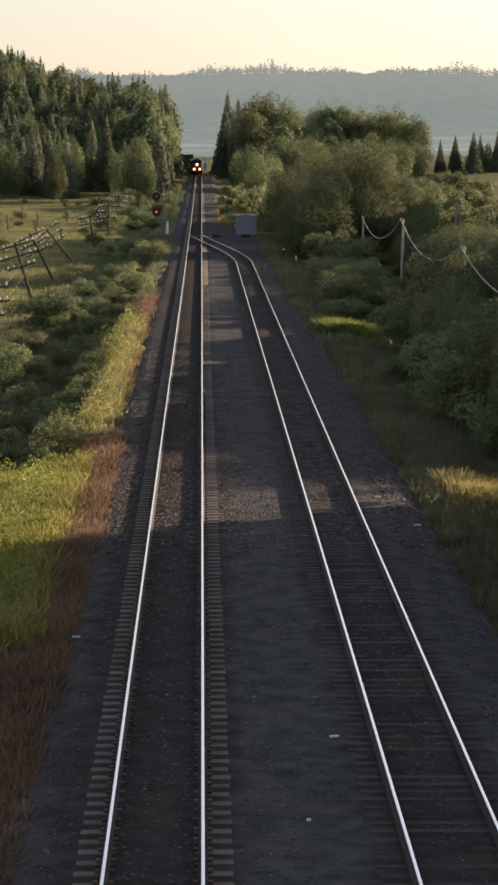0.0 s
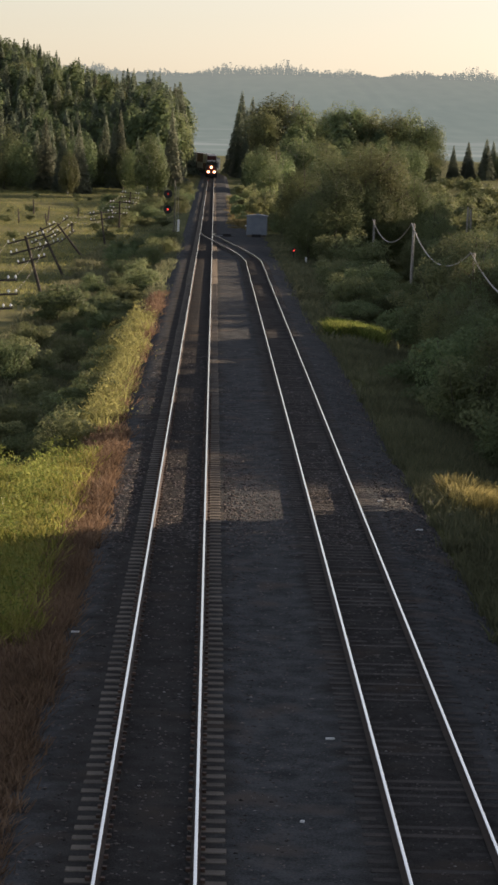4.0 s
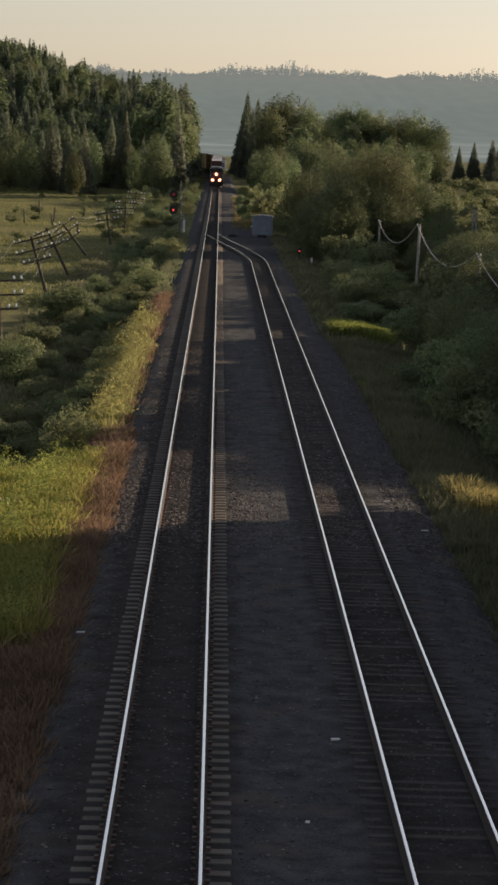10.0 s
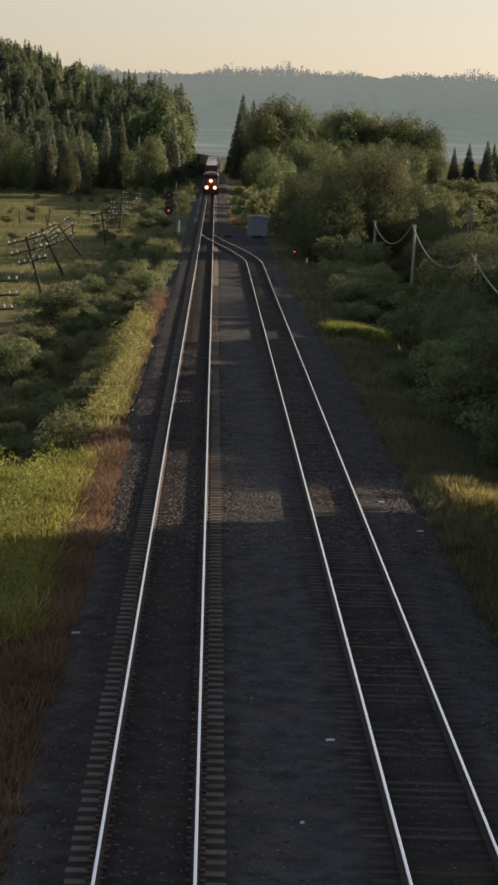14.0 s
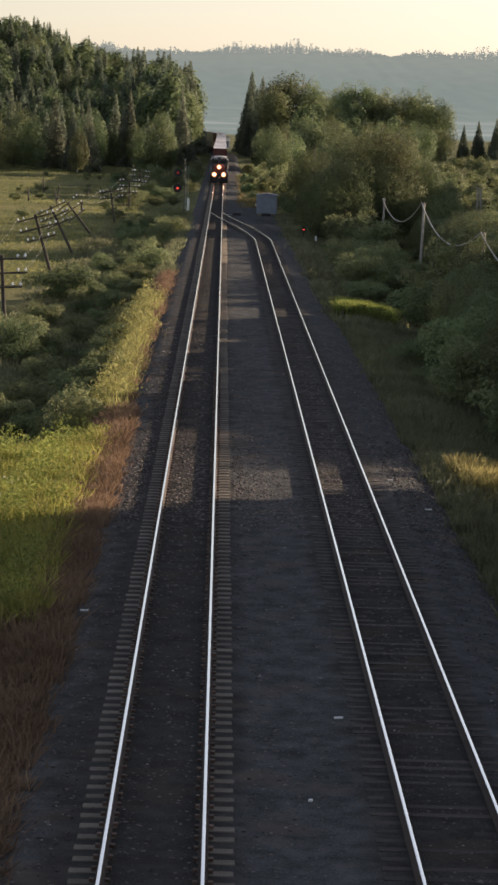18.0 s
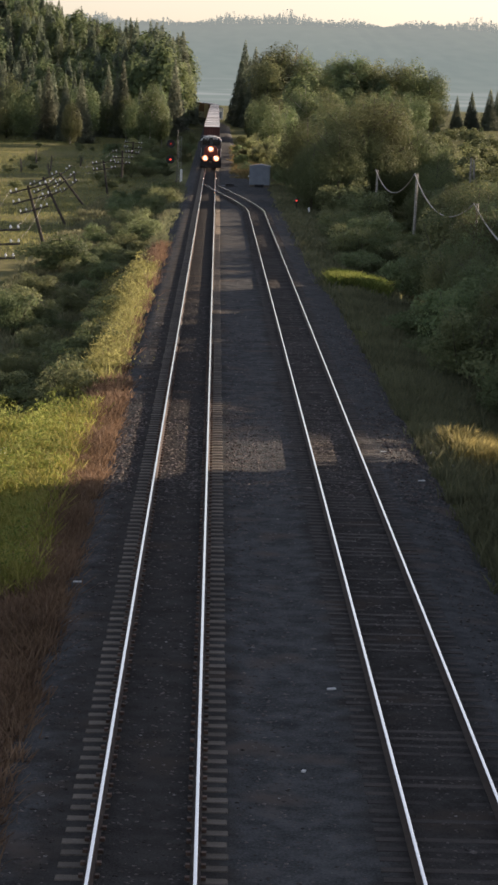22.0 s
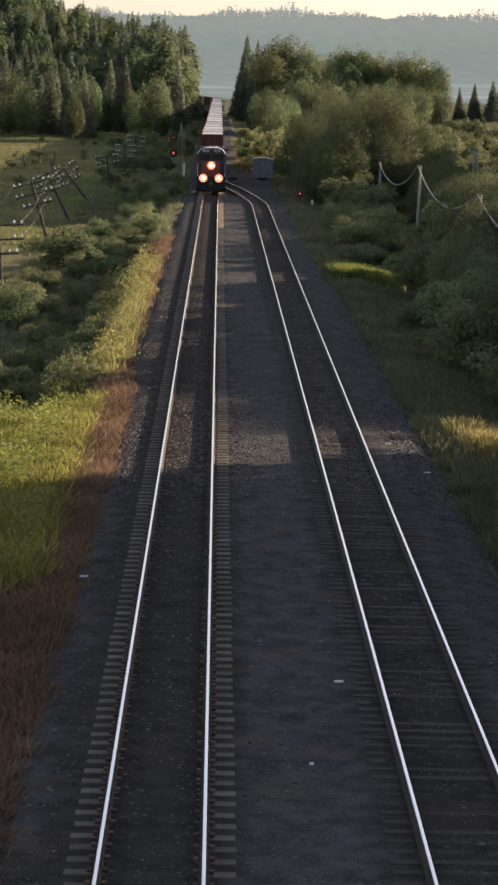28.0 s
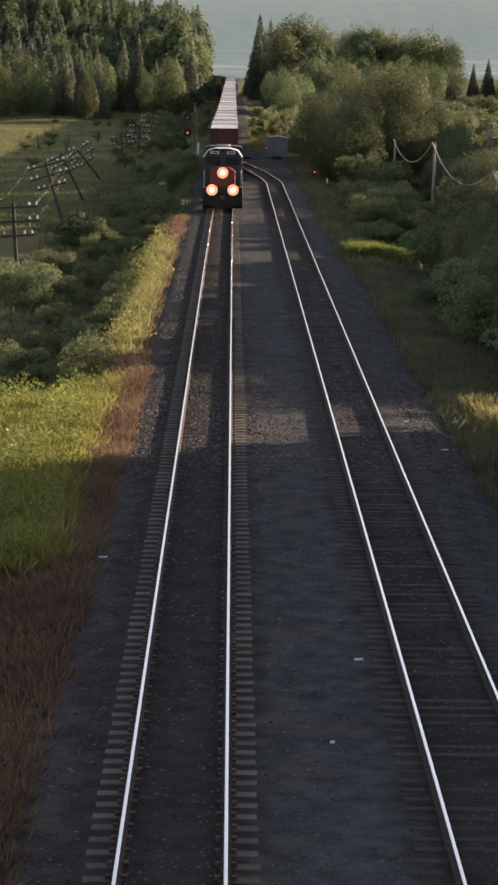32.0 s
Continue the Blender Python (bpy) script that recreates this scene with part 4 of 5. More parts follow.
def loose_stones(name, label, n, seed, mat, grow, y0=26, y1=160):
    """Stones of the ballast nearest the camera."""
    rng = np.random.default_rng(seed)
    y = y0 + (y1 - y0) * rng.uniform(0, 1, n) ** 1.35
    x = rng.uniform(-2.9, 7.4, n)
    c = main_x(y)
    under = np.minimum(np.minimum(np.abs(x - c - 0.752), np.abs(x - c + 0.752)), np.minimum(np.abs(x - 3.975 - 0.752), np.abs(x - 3.975 + 0.752)))
    on_tie = (np.abs(x - c) < 1.34) & (np.abs(x - c) > 0.8)
    keep = (under > 0.1) & ~on_tie
    end = 0.2 * (y1 - y0)
    keep &= rng.uniform(0, 1, n) < smooth(y0 - 0.2 * end, y0 + end, y) * (1 - smooth(y1 - 2 * end, y1, y)) + (y0 < 30) * (y < 60)
    x, y = x[keep], y[keep]
    z = np.interp(x, [-4.8, -3.05, -2.5, -1.61, -1.17, -0.75, -0.33, 0.11, 0.6, 1.65, 2.45, 3.975, 5.6, 6.4, 8.0],
                  [-1.05, -0.26, -0.215, -0.205, -0.183, -0.17, -0.183, -0.205, -0.215, -0.25, -0.225, -0.195, -0.225, -0.32, -0.95])
    s = grow * rng.uniform(0.018, 0.045, len(x)) * (1 + np.clip(y - 26, 0, 60) / 130) * (1 + (rng.uniform(0, 1, len(x)) > 0.97) * 0.7)
    octa = np.array([(1, 0, 0), (0, 1, 0), (-1, 0, 0), (0, -1, 0), (0, 0, 0.38), (0, 0, -0.6)])
    f = np.array([(0, 1, 4), (1, 2, 4), (2, 3, 4), (3, 0, 4), (1, 0, 5), (2, 1, 5), (3, 2, 5), (0, 3, 5)])
    jit = octa[None] * rng.uniform(0.55, 1.25, (len(x), 6, 3)) * s[:, None, None]
    a = rng.uniform(0, 6.28, len(x))
    R = np.stack([np.stack([np.cos(a), -np.sin(a), 0 * a], 1), np.stack([np.sin(a), np.cos(a), 0 * a], 1), np.stack([0 * a, 0 * a, 1 + 0 * a], 1)], 1)
    V = np.einsum("nij,nkj->nki", R, jit) + np.stack([x, y, z + 0.008], 1)[:, None]
    F = f[None] + np.arange(len(x))[:, None, None] * 6
    ob = part_of(name, arrays_mesh(name, V.reshape(-1, 3), F.reshape(-1, 3), mat), None)
    tagged(ob, label, "stones", kind="stuff")


loose_stones("ballast_stones", "loose dark grey ballast stones between the tracks", 24000, 8, M_stone, 1.0)
loose_stones("ballast_stones", "loose grey and brown ballast stones lit by the low sun", 9000, 9, M_stone, 1.25, 70, 96)
M_pale = material("pale_chips", (0.16, 0.15, 0.14), (0.34, 0.32, 0.29), 0.85, scale=9, fine=60, bump=0.4, island=0.4, spec=0.2)
loose_stones("pale_stones", "a few pale stone chips lying among the dark ballast", 650, 12, M_pale, 1.0)


# ---- lineside things ----
M_pole = material("weathered_pole", (0.035, 0.028, 0.022), (0.10, 0.085, 0.07), 0.9, scale=2, fine=25, bump=0.5, dist=0.01)
M_glass = material("pale_insulator", (0.62, 0.66, 0.66), (0.8, 0.82, 0.82), 0.12, scale=4, fine=30, bump=0.0, spec=0.8)
M_wire = material("weathered_wire", (0.24, 0.23, 0.21), (0.36, 0.35, 0.32), 0.55, 0.3, scale=5, fine=40, bump=0)
M_steel = material("galvanised_steel", (0.28, 0.29, 0.30), (0.42, 0.43, 0.44), 0.5, 0.6, scale=4, fine=40, bump=0.1, dist=0.003)
M_grim = material("weathered_steel", (0.06, 0.06, 0.057), (0.12, 0.117, 0.11), 0.6, 0.4, scale=4, fine=40, bump=0.1, dist=0.003)
M_hut = material("pale_blue_hut_paint", (0.165, 0.195, 0.235), (0.23, 0.26, 0.30), 0.6, 0.1, scale=1.5, fine=20, bump=0.1, dist=0.004)
M_dark = material("dark_opening", (0.012, 0.012, 0.014), (0.03, 0.03, 0.03), 0.7, bump=0.1)
M_white = material("white_paint", (0.68, 0.68, 0.66), (0.82, 0.82, 0.80), 0.6, scale=3, fine=30, bump=0.1, dist=0.003)
M_redlamp = material("lit_red_lens", (0.5, 0.02, 0.02), (0.6, 0.03, 0.02), 0.3, bump=0, emit=((1.0, 0.10, 0.07), 0.7))
M_reddim = material("dim_red_lens", (0.5, 0.02, 0.02), (0.6, 0.03, 0.02), 0.3, bump=0, emit=((1.0, 0.07, 0.05), 0.10))
M_chalk = material("pale_stone", (0.42, 0.40, 0.36), (0.60, 0.58, 0.53), 0.85, scale=4, fine=25, bump=0.5, dist=0.03)


def telegraph_pole(height, arms, label):
    thing = new("telegraph_pole")
    tagged(thing, label, "telegraph pole", "old telegraph line")
    part("pole", tube(bmesh.new(), (0, 0, -1.0), (0, 0, height), 0.15, 0.11, 10), M_pole, thing)
    for k in range(arms):
        z, half = height - 0.25 - 0.85 * k, 1.5 if k < 2 else 1.15
        bm = bmesh.new()
        box(bm, -half, half, -0.20, -0.10, z - 0.06, z + 0.06, 0.008)
        arm = part("crossarm", bm, M_pole, thing)
        for x in (-half + 0.1, -half + 0.55, half - 0.55, half - 0.1):
            bm = bmesh.new()
            tube(bm, (x, -0.15, z + 0.06), (x, -0.15, z + 0.16), 0.02, 0.02, 6)
            tube(bm, (x, -0.15, z + 0.14), (x, -0.15, z + 0.21), 0.085, 0.07, 8)
            tube(bm, (x, -0.15, z + 0.21), (x, -0.15, z + 0.30), 0.06, 0.03, 8)
            part("insulator", bm, M_glass, arm, "pale glass insulator")
    return thing


def hang(name, a, b, sag, r, label, seg=18):
    """A wire that hangs from a to b."""
    a, b = Vector(a), Vector(b)
    pts = [a.lerp(b, i / seg) - Vector((0, 0, sag * 4 * (i / seg) * (1 - i / seg))) for i in range(seg + 1)]
    ring = [(r * math.cos(k * math.pi / 3), r * math.sin(k * math.pi / 3)) for k in range(6)]
    ob = sweep(name, ring, [tuple(p) for p in pts], M_wire)
    tagged(ob, label, "wire", "line wires")


def left_line():
    spots = ((-12.9, 157, 5.4, 3, 3), (-13.0, 204, 5.8, 3, 16), (-14.7, 258, 5.2, 3, 26), (-15.0, 299, 4.6, 3, 38), (-13.9, 338, 4.3, 2, 8), (-14.0, 392, 4.6, 3, 0), (-14.4, 445, 4.6, 3, -4))
    heads = []
    for x, y, h, arms, lean in spots:
        label = "weathered wooden telegraph pole with crossarms, " + ("leaning over" if lean > 10 else "standing in the meadow")
        ob = telegraph_pole(h, arms, label)
        ob.matrix_basis = pose(x, y, float(land(x, y)), 0, -lean, 6)
        heads.append([ob.matrix_basis @ Vector((sx, -0.15, h - 0.25 - 0.85 * k + 0.25)) for k, sx in ((0, -1.4), (0, 1.4), (1, 1.4))])
    for p, q in zip(heads, heads[1:]):
        for a, b in zip(p, q):
            hang("line_wire", a, b, 0.5, 0.006, "thin slack wire between leaning telegraph poles", 10)


left_line()


def right_line():
    spots = ((16.2, 263, 5.4), (16.1, 210, 6.3), (16.0, 160, 6.4), (16.2, 112, 6.6))
    tops = []
    for x, y, h in spots:
        thing = new("utility_pole")
        tagged(thing, "slim grey wooden pole among the bushes with one slack wire", "utility pole", "poles of the slack wire")
        part("pole", tube(bmesh.new(), (0, 0, -1.0), (0, 0, h), 0.14, 0.10, 10), M_birch, thing)
        bm = bmesh.new()
        tube(bm, (0, -0.02, h - 0.12), (-0.35, -0.02, h + 0.02), 0.03, 0.03, 6)
        part("bracket", bm, M_pole, thing)
        z = float(land(x, y)) - 0.1
        thing.matrix_basis = pose(x, y, z, 0, 1.0, 0)
        tops.append((x - 0.1, y - 0.1, z + h))
    for a, b in zip(tops, tops[1:]):
        hang("slack_wire", a, b, 1.9, 0.045, "thick pale wire sagging between two poles")
    for x, y, h, lean in ((29.2, 300, 6.0, 1), (30.1, 303, 5.7, -2)):
        thing = new("bare_pole")
        tagged(thing, "bare grey pole standing among low shrubs", "pole")
        part("pole", tube(bmesh.new(), (0, 0, -1.0), (0, 0, h), 0.16, 0.11, 10), M_birch, thing)
        part("cap", tube(bmesh.new(), (0, 0, h), (0, 0, h + 0.06), 0.13, 0.09, 10), M_pole, thing)
        thing.matrix_basis = pose(x, y, float(land(x, y)), 0, lean, 0)


right_line()


def signal_mast():
    thing = new("railway_signal")
    tagged(thing, "tall signal mast with two black round heads showing red", "railway signal")
    part("mast", tube(bmesh.new(), (0, 0, -0.3), (0, 0, 6.75), 0.06, 0.05, 12), M_grim, thing)
    bm = bmesh.new()
    box(bm, -0.35, 0.35, -0.35, 0.35, -0.8, 0.12, 0.03)
    part("footing", bm, M_concrete, thing)
    bm = bmesh.new()
    bend = [(0, 6.6), (0.25, 6.95), (0.8, 7.08), (1.5, 7.0), (1.95, 6.8), (2.0, 6.55)]
    for (xa, za), (xb, zb) in zip(bend, bend[1:]):
        tube(bm, (xa, 0.05, za), (xb, 0.05, zb), 0.028, 0.028, 8)
    part("top_bracket", bm, M_grim, thing)
    for x in (-0.16, 0.16):
        part("ladder_rail", tube(bmesh.new(), (x + 0.35, 0.35, 0), (x + 0.35, 0.35, 6.0), 0.02, 0.02, 6), M_steel, thing)
    for i in range(16):
        part("ladder_rung", tube(bmesh.new(), (0.19, 0.35, 0.35 + 0.36 * i), (0.51, 0.35, 0.35 + 0.36 * i), 0.014, 0.014, 6), M_steel, thing)
    for z, lens in ((4.95, M_reddim), (2.9, M_redlamp)):
        bm = bmesh.new()
        tube(bm, (-0.9, -0.12, z), (-0.9, -0.05, z), 0.56, 0.56, 28)
        head = part("backing_disc", bm, M_black, thing, "black round backing disc")
        bm = bmesh.new()
        tube(bm, (-0.9, -0.05, z), (-0.9, 0.35, z), 0.2, 0.16, 16)
        tube(bm, (-0.9, 0.1, z), (0, 0.05, z), 0.04, 0.04, 8)
        part("lamp_case", bm, M_black, head)
        bm = bmesh.new()
        tube(bm, (-0.9, -0.15, z), (-0.9, -0.125, z), 0.13, 0.13, 20)
        part("lens", bm, lens, head, "red lens")
        bm = bmesh.new()
        for i in range(9):
            a0, a1 = math.pi * i / 9, math.pi * (i + 1) / 9
            p = [(-0.9 + 0.2 * math.cos(a), z + 0.2 * math.sin(a)) for a in (a0, a1)]
            q = [(x, y, w) for y in (-0.12, -0.48) for x, w in p]
            vs = [bm.verts.new(v) for v in (q[0], q[1], q[3], q[2])]
            bm.faces.new(vs)
        bmesh.ops.solidify(bm, geom=bm.faces[:], thickness=0.012)
        part("hood", bm, M_black, head)
    y = 346
    thing.matrix_basis = pose(-5.1, y, float(land(-5.1, y)) + 0.05, 0, 0, 2)
    post = new("marker_post")
    tagged(post, "short white marker post beside the signal", "post")
    part("post", tube(bmesh.new(), (0, 0, -0.4), (0, 0, 1.5), 0.16, 0.15, 12), M_white, post)
    part("cap", tube(bmesh.new(), (0, 0, 1.5), (0, 0, 1.6), 0.15, 0.05, 12), M_white, post)
    post.matrix_basis = pose(-4.5, 343, float(land(-4.5, 343)), 0, 0, 0)


M_black = material("black_paint", (0.010, 0.010, 0.011), (0.028, 0.026, 0.025), 0.5, scale=3, fine=30, bump=0.1, dist=0.004)
signal_mast()


def equipment_hut():
    thing = new("equipment_hut")
    tagged(thing, "pale blue-grey metal signal equipment hut beside the turnout", "hut")
    bm = bmesh.new()
    box(bm, -1.22, 1.22, -1.4, 1.4, 0.25, 2.55, 0.02)
    part("cabin", bm, M_hut, thing)
    bm = bmesh.new()
    prism(bm, [(-1.32, 2.5), (1.32, 2.5), (1.32, 2.58), (0.0, 2.78), (-1.32, 2.58)], -1.5, 1.5)
    part("roof", bm, M_hut, thing)
    bm = bmesh.new()
    box(bm, -1.15, 1.15, -1.3, 1.3, -0.5, 0.26, 0.01)
    part("plinth", bm, M_concrete, thing)
    for x in (-0.95, -0.55, 0.55, 0.95):
        bm = bmesh.new()
        box(bm, x - 0.03, x + 0.03, -1.425, -1.395, 0.35, 2.45, 0.005)
        part("wall_rib", bm, M_hut, thing)
    bm = bmesh.new()
    box(bm, -0.45, 0.45, -1.44, -1.40, 0.3, 2.2, 0.01)
    door = part("door", bm, M_hut, thing)
    bm = bmesh.new()
    box(bm, 0.28, 0.34, -1.48, -1.435, 1.1, 1.3, 0.005)
    part("door_handle", bm, M_steel, door)
    # dark block standing for the opening at the hut's foot
    bm = bmesh.new()
    box(bm, -0.55, 0.55, -1.75, -1.38, -0.3, 0.32, 0.02)
    part("step", bm, M_dark, thing, "dark block for the opening at the hut's foot")
    bm = bmesh.new()
    tube(bm, (-1.32, -1.3, 1.25), (-1.32, -1.3, 1.40), 0.09, 0.07, 10)
    part("wall_lamp", bm, M_white, thing, "small white wall lamp")
    thing.matrix_basis = pose(5.45, 321, float(land(5.45, 321)) + 0.28, 0, 0, -3)
    # white cabin shape added in place of a bright patch in the distance
    hut = new("trackside_cabin")
    tagged(hut, "small white cabin shape standing for a bright patch down the line", "hut")
    bm = bmesh.new()
    box(bm, -0.85, 0.85, -1.2, 1.2, -0.3, 3.3, 0.03)
    part("cabin", bm, M_white, hut)
    bm = bmesh.new()
    prism(bm, [(-0.98, 3.25), (0.98, 3.25), (0.98, 3.35), (0, 3.7), (-0.98, 3.35)], -1.3, 1.3)
    part("roof", bm, M_steel, hut)
    bm = bmesh.new()
    box(bm, -0.4, 0.4, -1.24, -1.19, 0.1, 2.1, 0.01)
    part("door", bm, M_hut, hut)
    hut.matrix_basis = pose(1.1, 880, float(land(1.1, 880)) + 0.3, 0, 0, 0)


equipment_hut()


def dwarf_signal():
    thing = new("dwarf_signal")
    tagged(thing, "low dwarf signal with a small red light beside the siding", "railway signal")
    bm = bmesh.new()
    box(bm, -0.22, 0.22, -0.22, 0.22, -0.3, 0.10, 0.02)
    part("footing", bm, M_concrete, thing)
    part("stem", tube(bmesh.new(), (0, 0, 0.05), (0, 0, 0.95), 0.05, 0.05, 10), M_black, thing)
    bm = bmesh.new()
    box(bm, -0.17, 0.17, -0.14, 0.14, 0.85, 1.35, 0.03)
    head = part("lamp_case", bm, M_black, thing)
    part("lens", tube(bmesh.new(), (0, -0.17, 1.12), (0, -0.145, 1.12), 0.095, 0.095, 18), M_redlamp, head, "lit red lens")
    part("hood", tube(bmesh.new(), (0, -0.36, 1.24), (0, -0.14, 1.24), 0.11, 0.11, 14), M_black, head)
    thing.matrix_basis = pose(8.25, 263, float(land(8.25, 263)), 0, 0, 0)
    post = new("marker_post")
    tagged(post, "short white marker post beside the siding", "post")
    part("post", tube(bmesh.new(), (0, 0, -0.3), (0, 0, 0.85), 0.1, 0.1, 12), M_white, post)
    part("cap", tube(bmesh.new(), (0, 0, 0.85), (0, 0, 0.92), 0.1, 0.04, 12), M_white, post)
    post.matrix_basis = pose(9.3, 257, float(land(9.3, 257)), 0, 0, 0)


dwarf_signal()


def litter():
    rng = random.Random(5)
    # pale offcuts lying on the ballast
    for x, y, l, a in ((-2.86, 58.2, 0.2, 5), (2.47, 48.0, 0.17, 8), (4.35, 34.6, 0.2, 10), (5.55, 81.5, 0.2, 20), (6.35, 76.0, 0.22, 15), (1.75, 42.0, 0.08, 70)):
        bm = bmesh.new()
        box(bm, -l / 2, l / 2, -0.035, 0.035, 0, 0.035, 0.008)
        bmesh.ops.rotate(bm, verts=[v for v in bm.verts if v.co.x > 0], cent=(0, 0, 0.02), matrix=Matrix.Rotation(0.25, 3, "Z"))
        ob = part("plastic_scrap", bm, M_white)
        tagged(ob, "small bent scrap of white plastic on the ballast", "scrap", "scraps on the ballast")
        z = float(np.interp(x, [-3.05, -2.5, 1.65, 2.45, 3.975, 5.6, 6.4], [-0.26, -0.215, -0.25, -0.225, -0.195, -0.225, -0.32]))
        ob.matrix_basis = pose(x, y, z + 0.012, 0, 0, a)
    # pale rocks at the edge of the grass
    for x, y, r in ((7.75, 87.6, 0.15), (8.05, 86.6, 0.20), (8.35, 87.4, 0.13), (7.3, 83, 0.12), (7.7, 80.4, 0.1)):
        bm = bmesh.new()
        bmesh.ops.create_icosphere(bm, subdivisions=2, radius=r)
        for v in bm.verts:
            v.co *= 1 + 0.35 * noise.noise(v.co * 6 + Vector((x, y, 0)))
            v.co.z *= 0.65
        ob = part("rock", bm, M_chalk)
        tagged(ob, "pale rounded rock in the grass beside the siding", "rock", "rocks by the siding")
        ob.matrix_basis = pose(x, y, float(land(x, y)) + r * 0.3 + 0.1, 0, 0, rng.uniform(0, 360))
    # broken grey snags in the meadow
    for x, y, h, a in ((-26.5, 420, 2.6, 4), (-30, 405, 2.2, -6), (-25, 395, 1.9, 8), (-20, 372, 1.6, -4), (-31.5, 460, 2.6, 2), (-23.5, 455, 1.6, 6)):
        thing = new("dead_snag")
        tagged(thing, "broken grey dead trunk standing in the meadow", "dead tree", "snags in the meadow")
        part("trunk", tube(bmesh.new(), (0, 0, -0.4), (0.05, 0, h), 0.16, 0.09, 9), M_bark, thing)
        bm = bmesh.new()
        tube(bm, (0, 0, h * 0.6), (0.5, 0.1, h * 0.85), 0.05, 0.02, 6)
        part("branch_stub", bm, M_bark, thing)
        thing.matrix_basis = pose(x, y, float(land(x, y)), 0, a, rng.uniform(0, 360))


litter()


def switch_machine():
    thing = new("switch_machine")
    tagged(thing, "low dark electric switch machine beside the turnout points", "switch machine")
    bm = bmesh.new()
    box(bm, -0.5, 0.5, -0.25, 0.25, -0.1, 0.28, 0.04)
    part("case", bm, M_black, thing)
    bm = bmesh.new()
    box(bm, -1.0, 1.0, -0.35, -0.15, -0.22, -0.05, 0.01)
    part("timber", bm, M_wood, thing)
    bm = bmesh.new()
    tube(bm, (-0.5, 0, 0.02), (-1.5, 0, -0.05), 0.03, 0.03, 8)
    part("throw_rod", bm, M_steel, thing)
    thing.matrix_basis = pose(1.75, 316, float(rise(316)) - 0.1, 0, 0, 0)


switch_machine()



# ---- the train ----
M_red = material("red_paint", (0.190, 0.034, 0.022), (0.270, 0.048, 0.030), 0.4, scale=2, fine=30, bump=0.05, dist=0.004)
M_cab = material("weathered_dark_paint", (0.030, 0.032, 0.035), (0.060, 0.062, 0.064), 0.5, scale=2, fine=25, bump=0.1, dist=0.004)
M_grey = material("grey_roof_paint", (0.16, 0.16, 0.165), (0.28, 0.28, 0.28), 0.55, scale=2, fine=25, bump=0.1, dist=0.004)
M_window = material("dark_window_glass", (0.012, 0.014, 0.016), (0.02, 0.022, 0.024), 0.08, bump=0, spec=0.7)
M_lamp = material("lit_lamp", (0.9, 0.8, 0.7), (0.9, 0.85, 0.8), 0.3, bump=0, emit=((1.0, 0.48, 0.24), 60.0))
# orange emission added around each lens in place of its halo
M_halo = material("headlight_halo", (0.7, 0.6, 0.5), (0.8, 0.7, 0.6), 0.3, 0.5, bump=0, emit=((1.0, 0.26, 0.09), 0.55))
M_wheel = material("wheel_steel", (0.06, 0.05, 0.045), (0.14, 0.12, 0.10), 0.5, 0.7, scale=3, fine=30, bump=0.1)
TRAIN = []


def truck(parent, y, axles, half=0.752):
    """A bogie with its wheels."""
    bm = bmesh.new()
    for s in (-1, 1):
        box(bm, s * 1.05 - 0.09, s * 1.05 + 0.09, y - axles * 0.95, y + axles * 0.95, 0.45, 0.85, 0.04)
    box(bm, -1.0, 1.0, y - 0.25, y + 0.25, 0.5, 0.8, 0.03)
    bogie = part("bogie", bm, M_black, parent)
    for k in range(axles):
        yy = y + (k - (axles - 1) / 2) * 1.85
        for s in (-1, 1):
            bm = bmesh.new()
            tube(bm, (s * (half - 0.06), yy, 0.5), (s * (half + 0.07), yy, 0.5), 0.5, 0.5, 24)
            tube(bm, (s * (half - 0.10), yy, 0.5), (s * (half - 0.06), yy, 0.5), 0.53, 0.53, 24)
            part("wheel", bm, M_wheel, bogie)


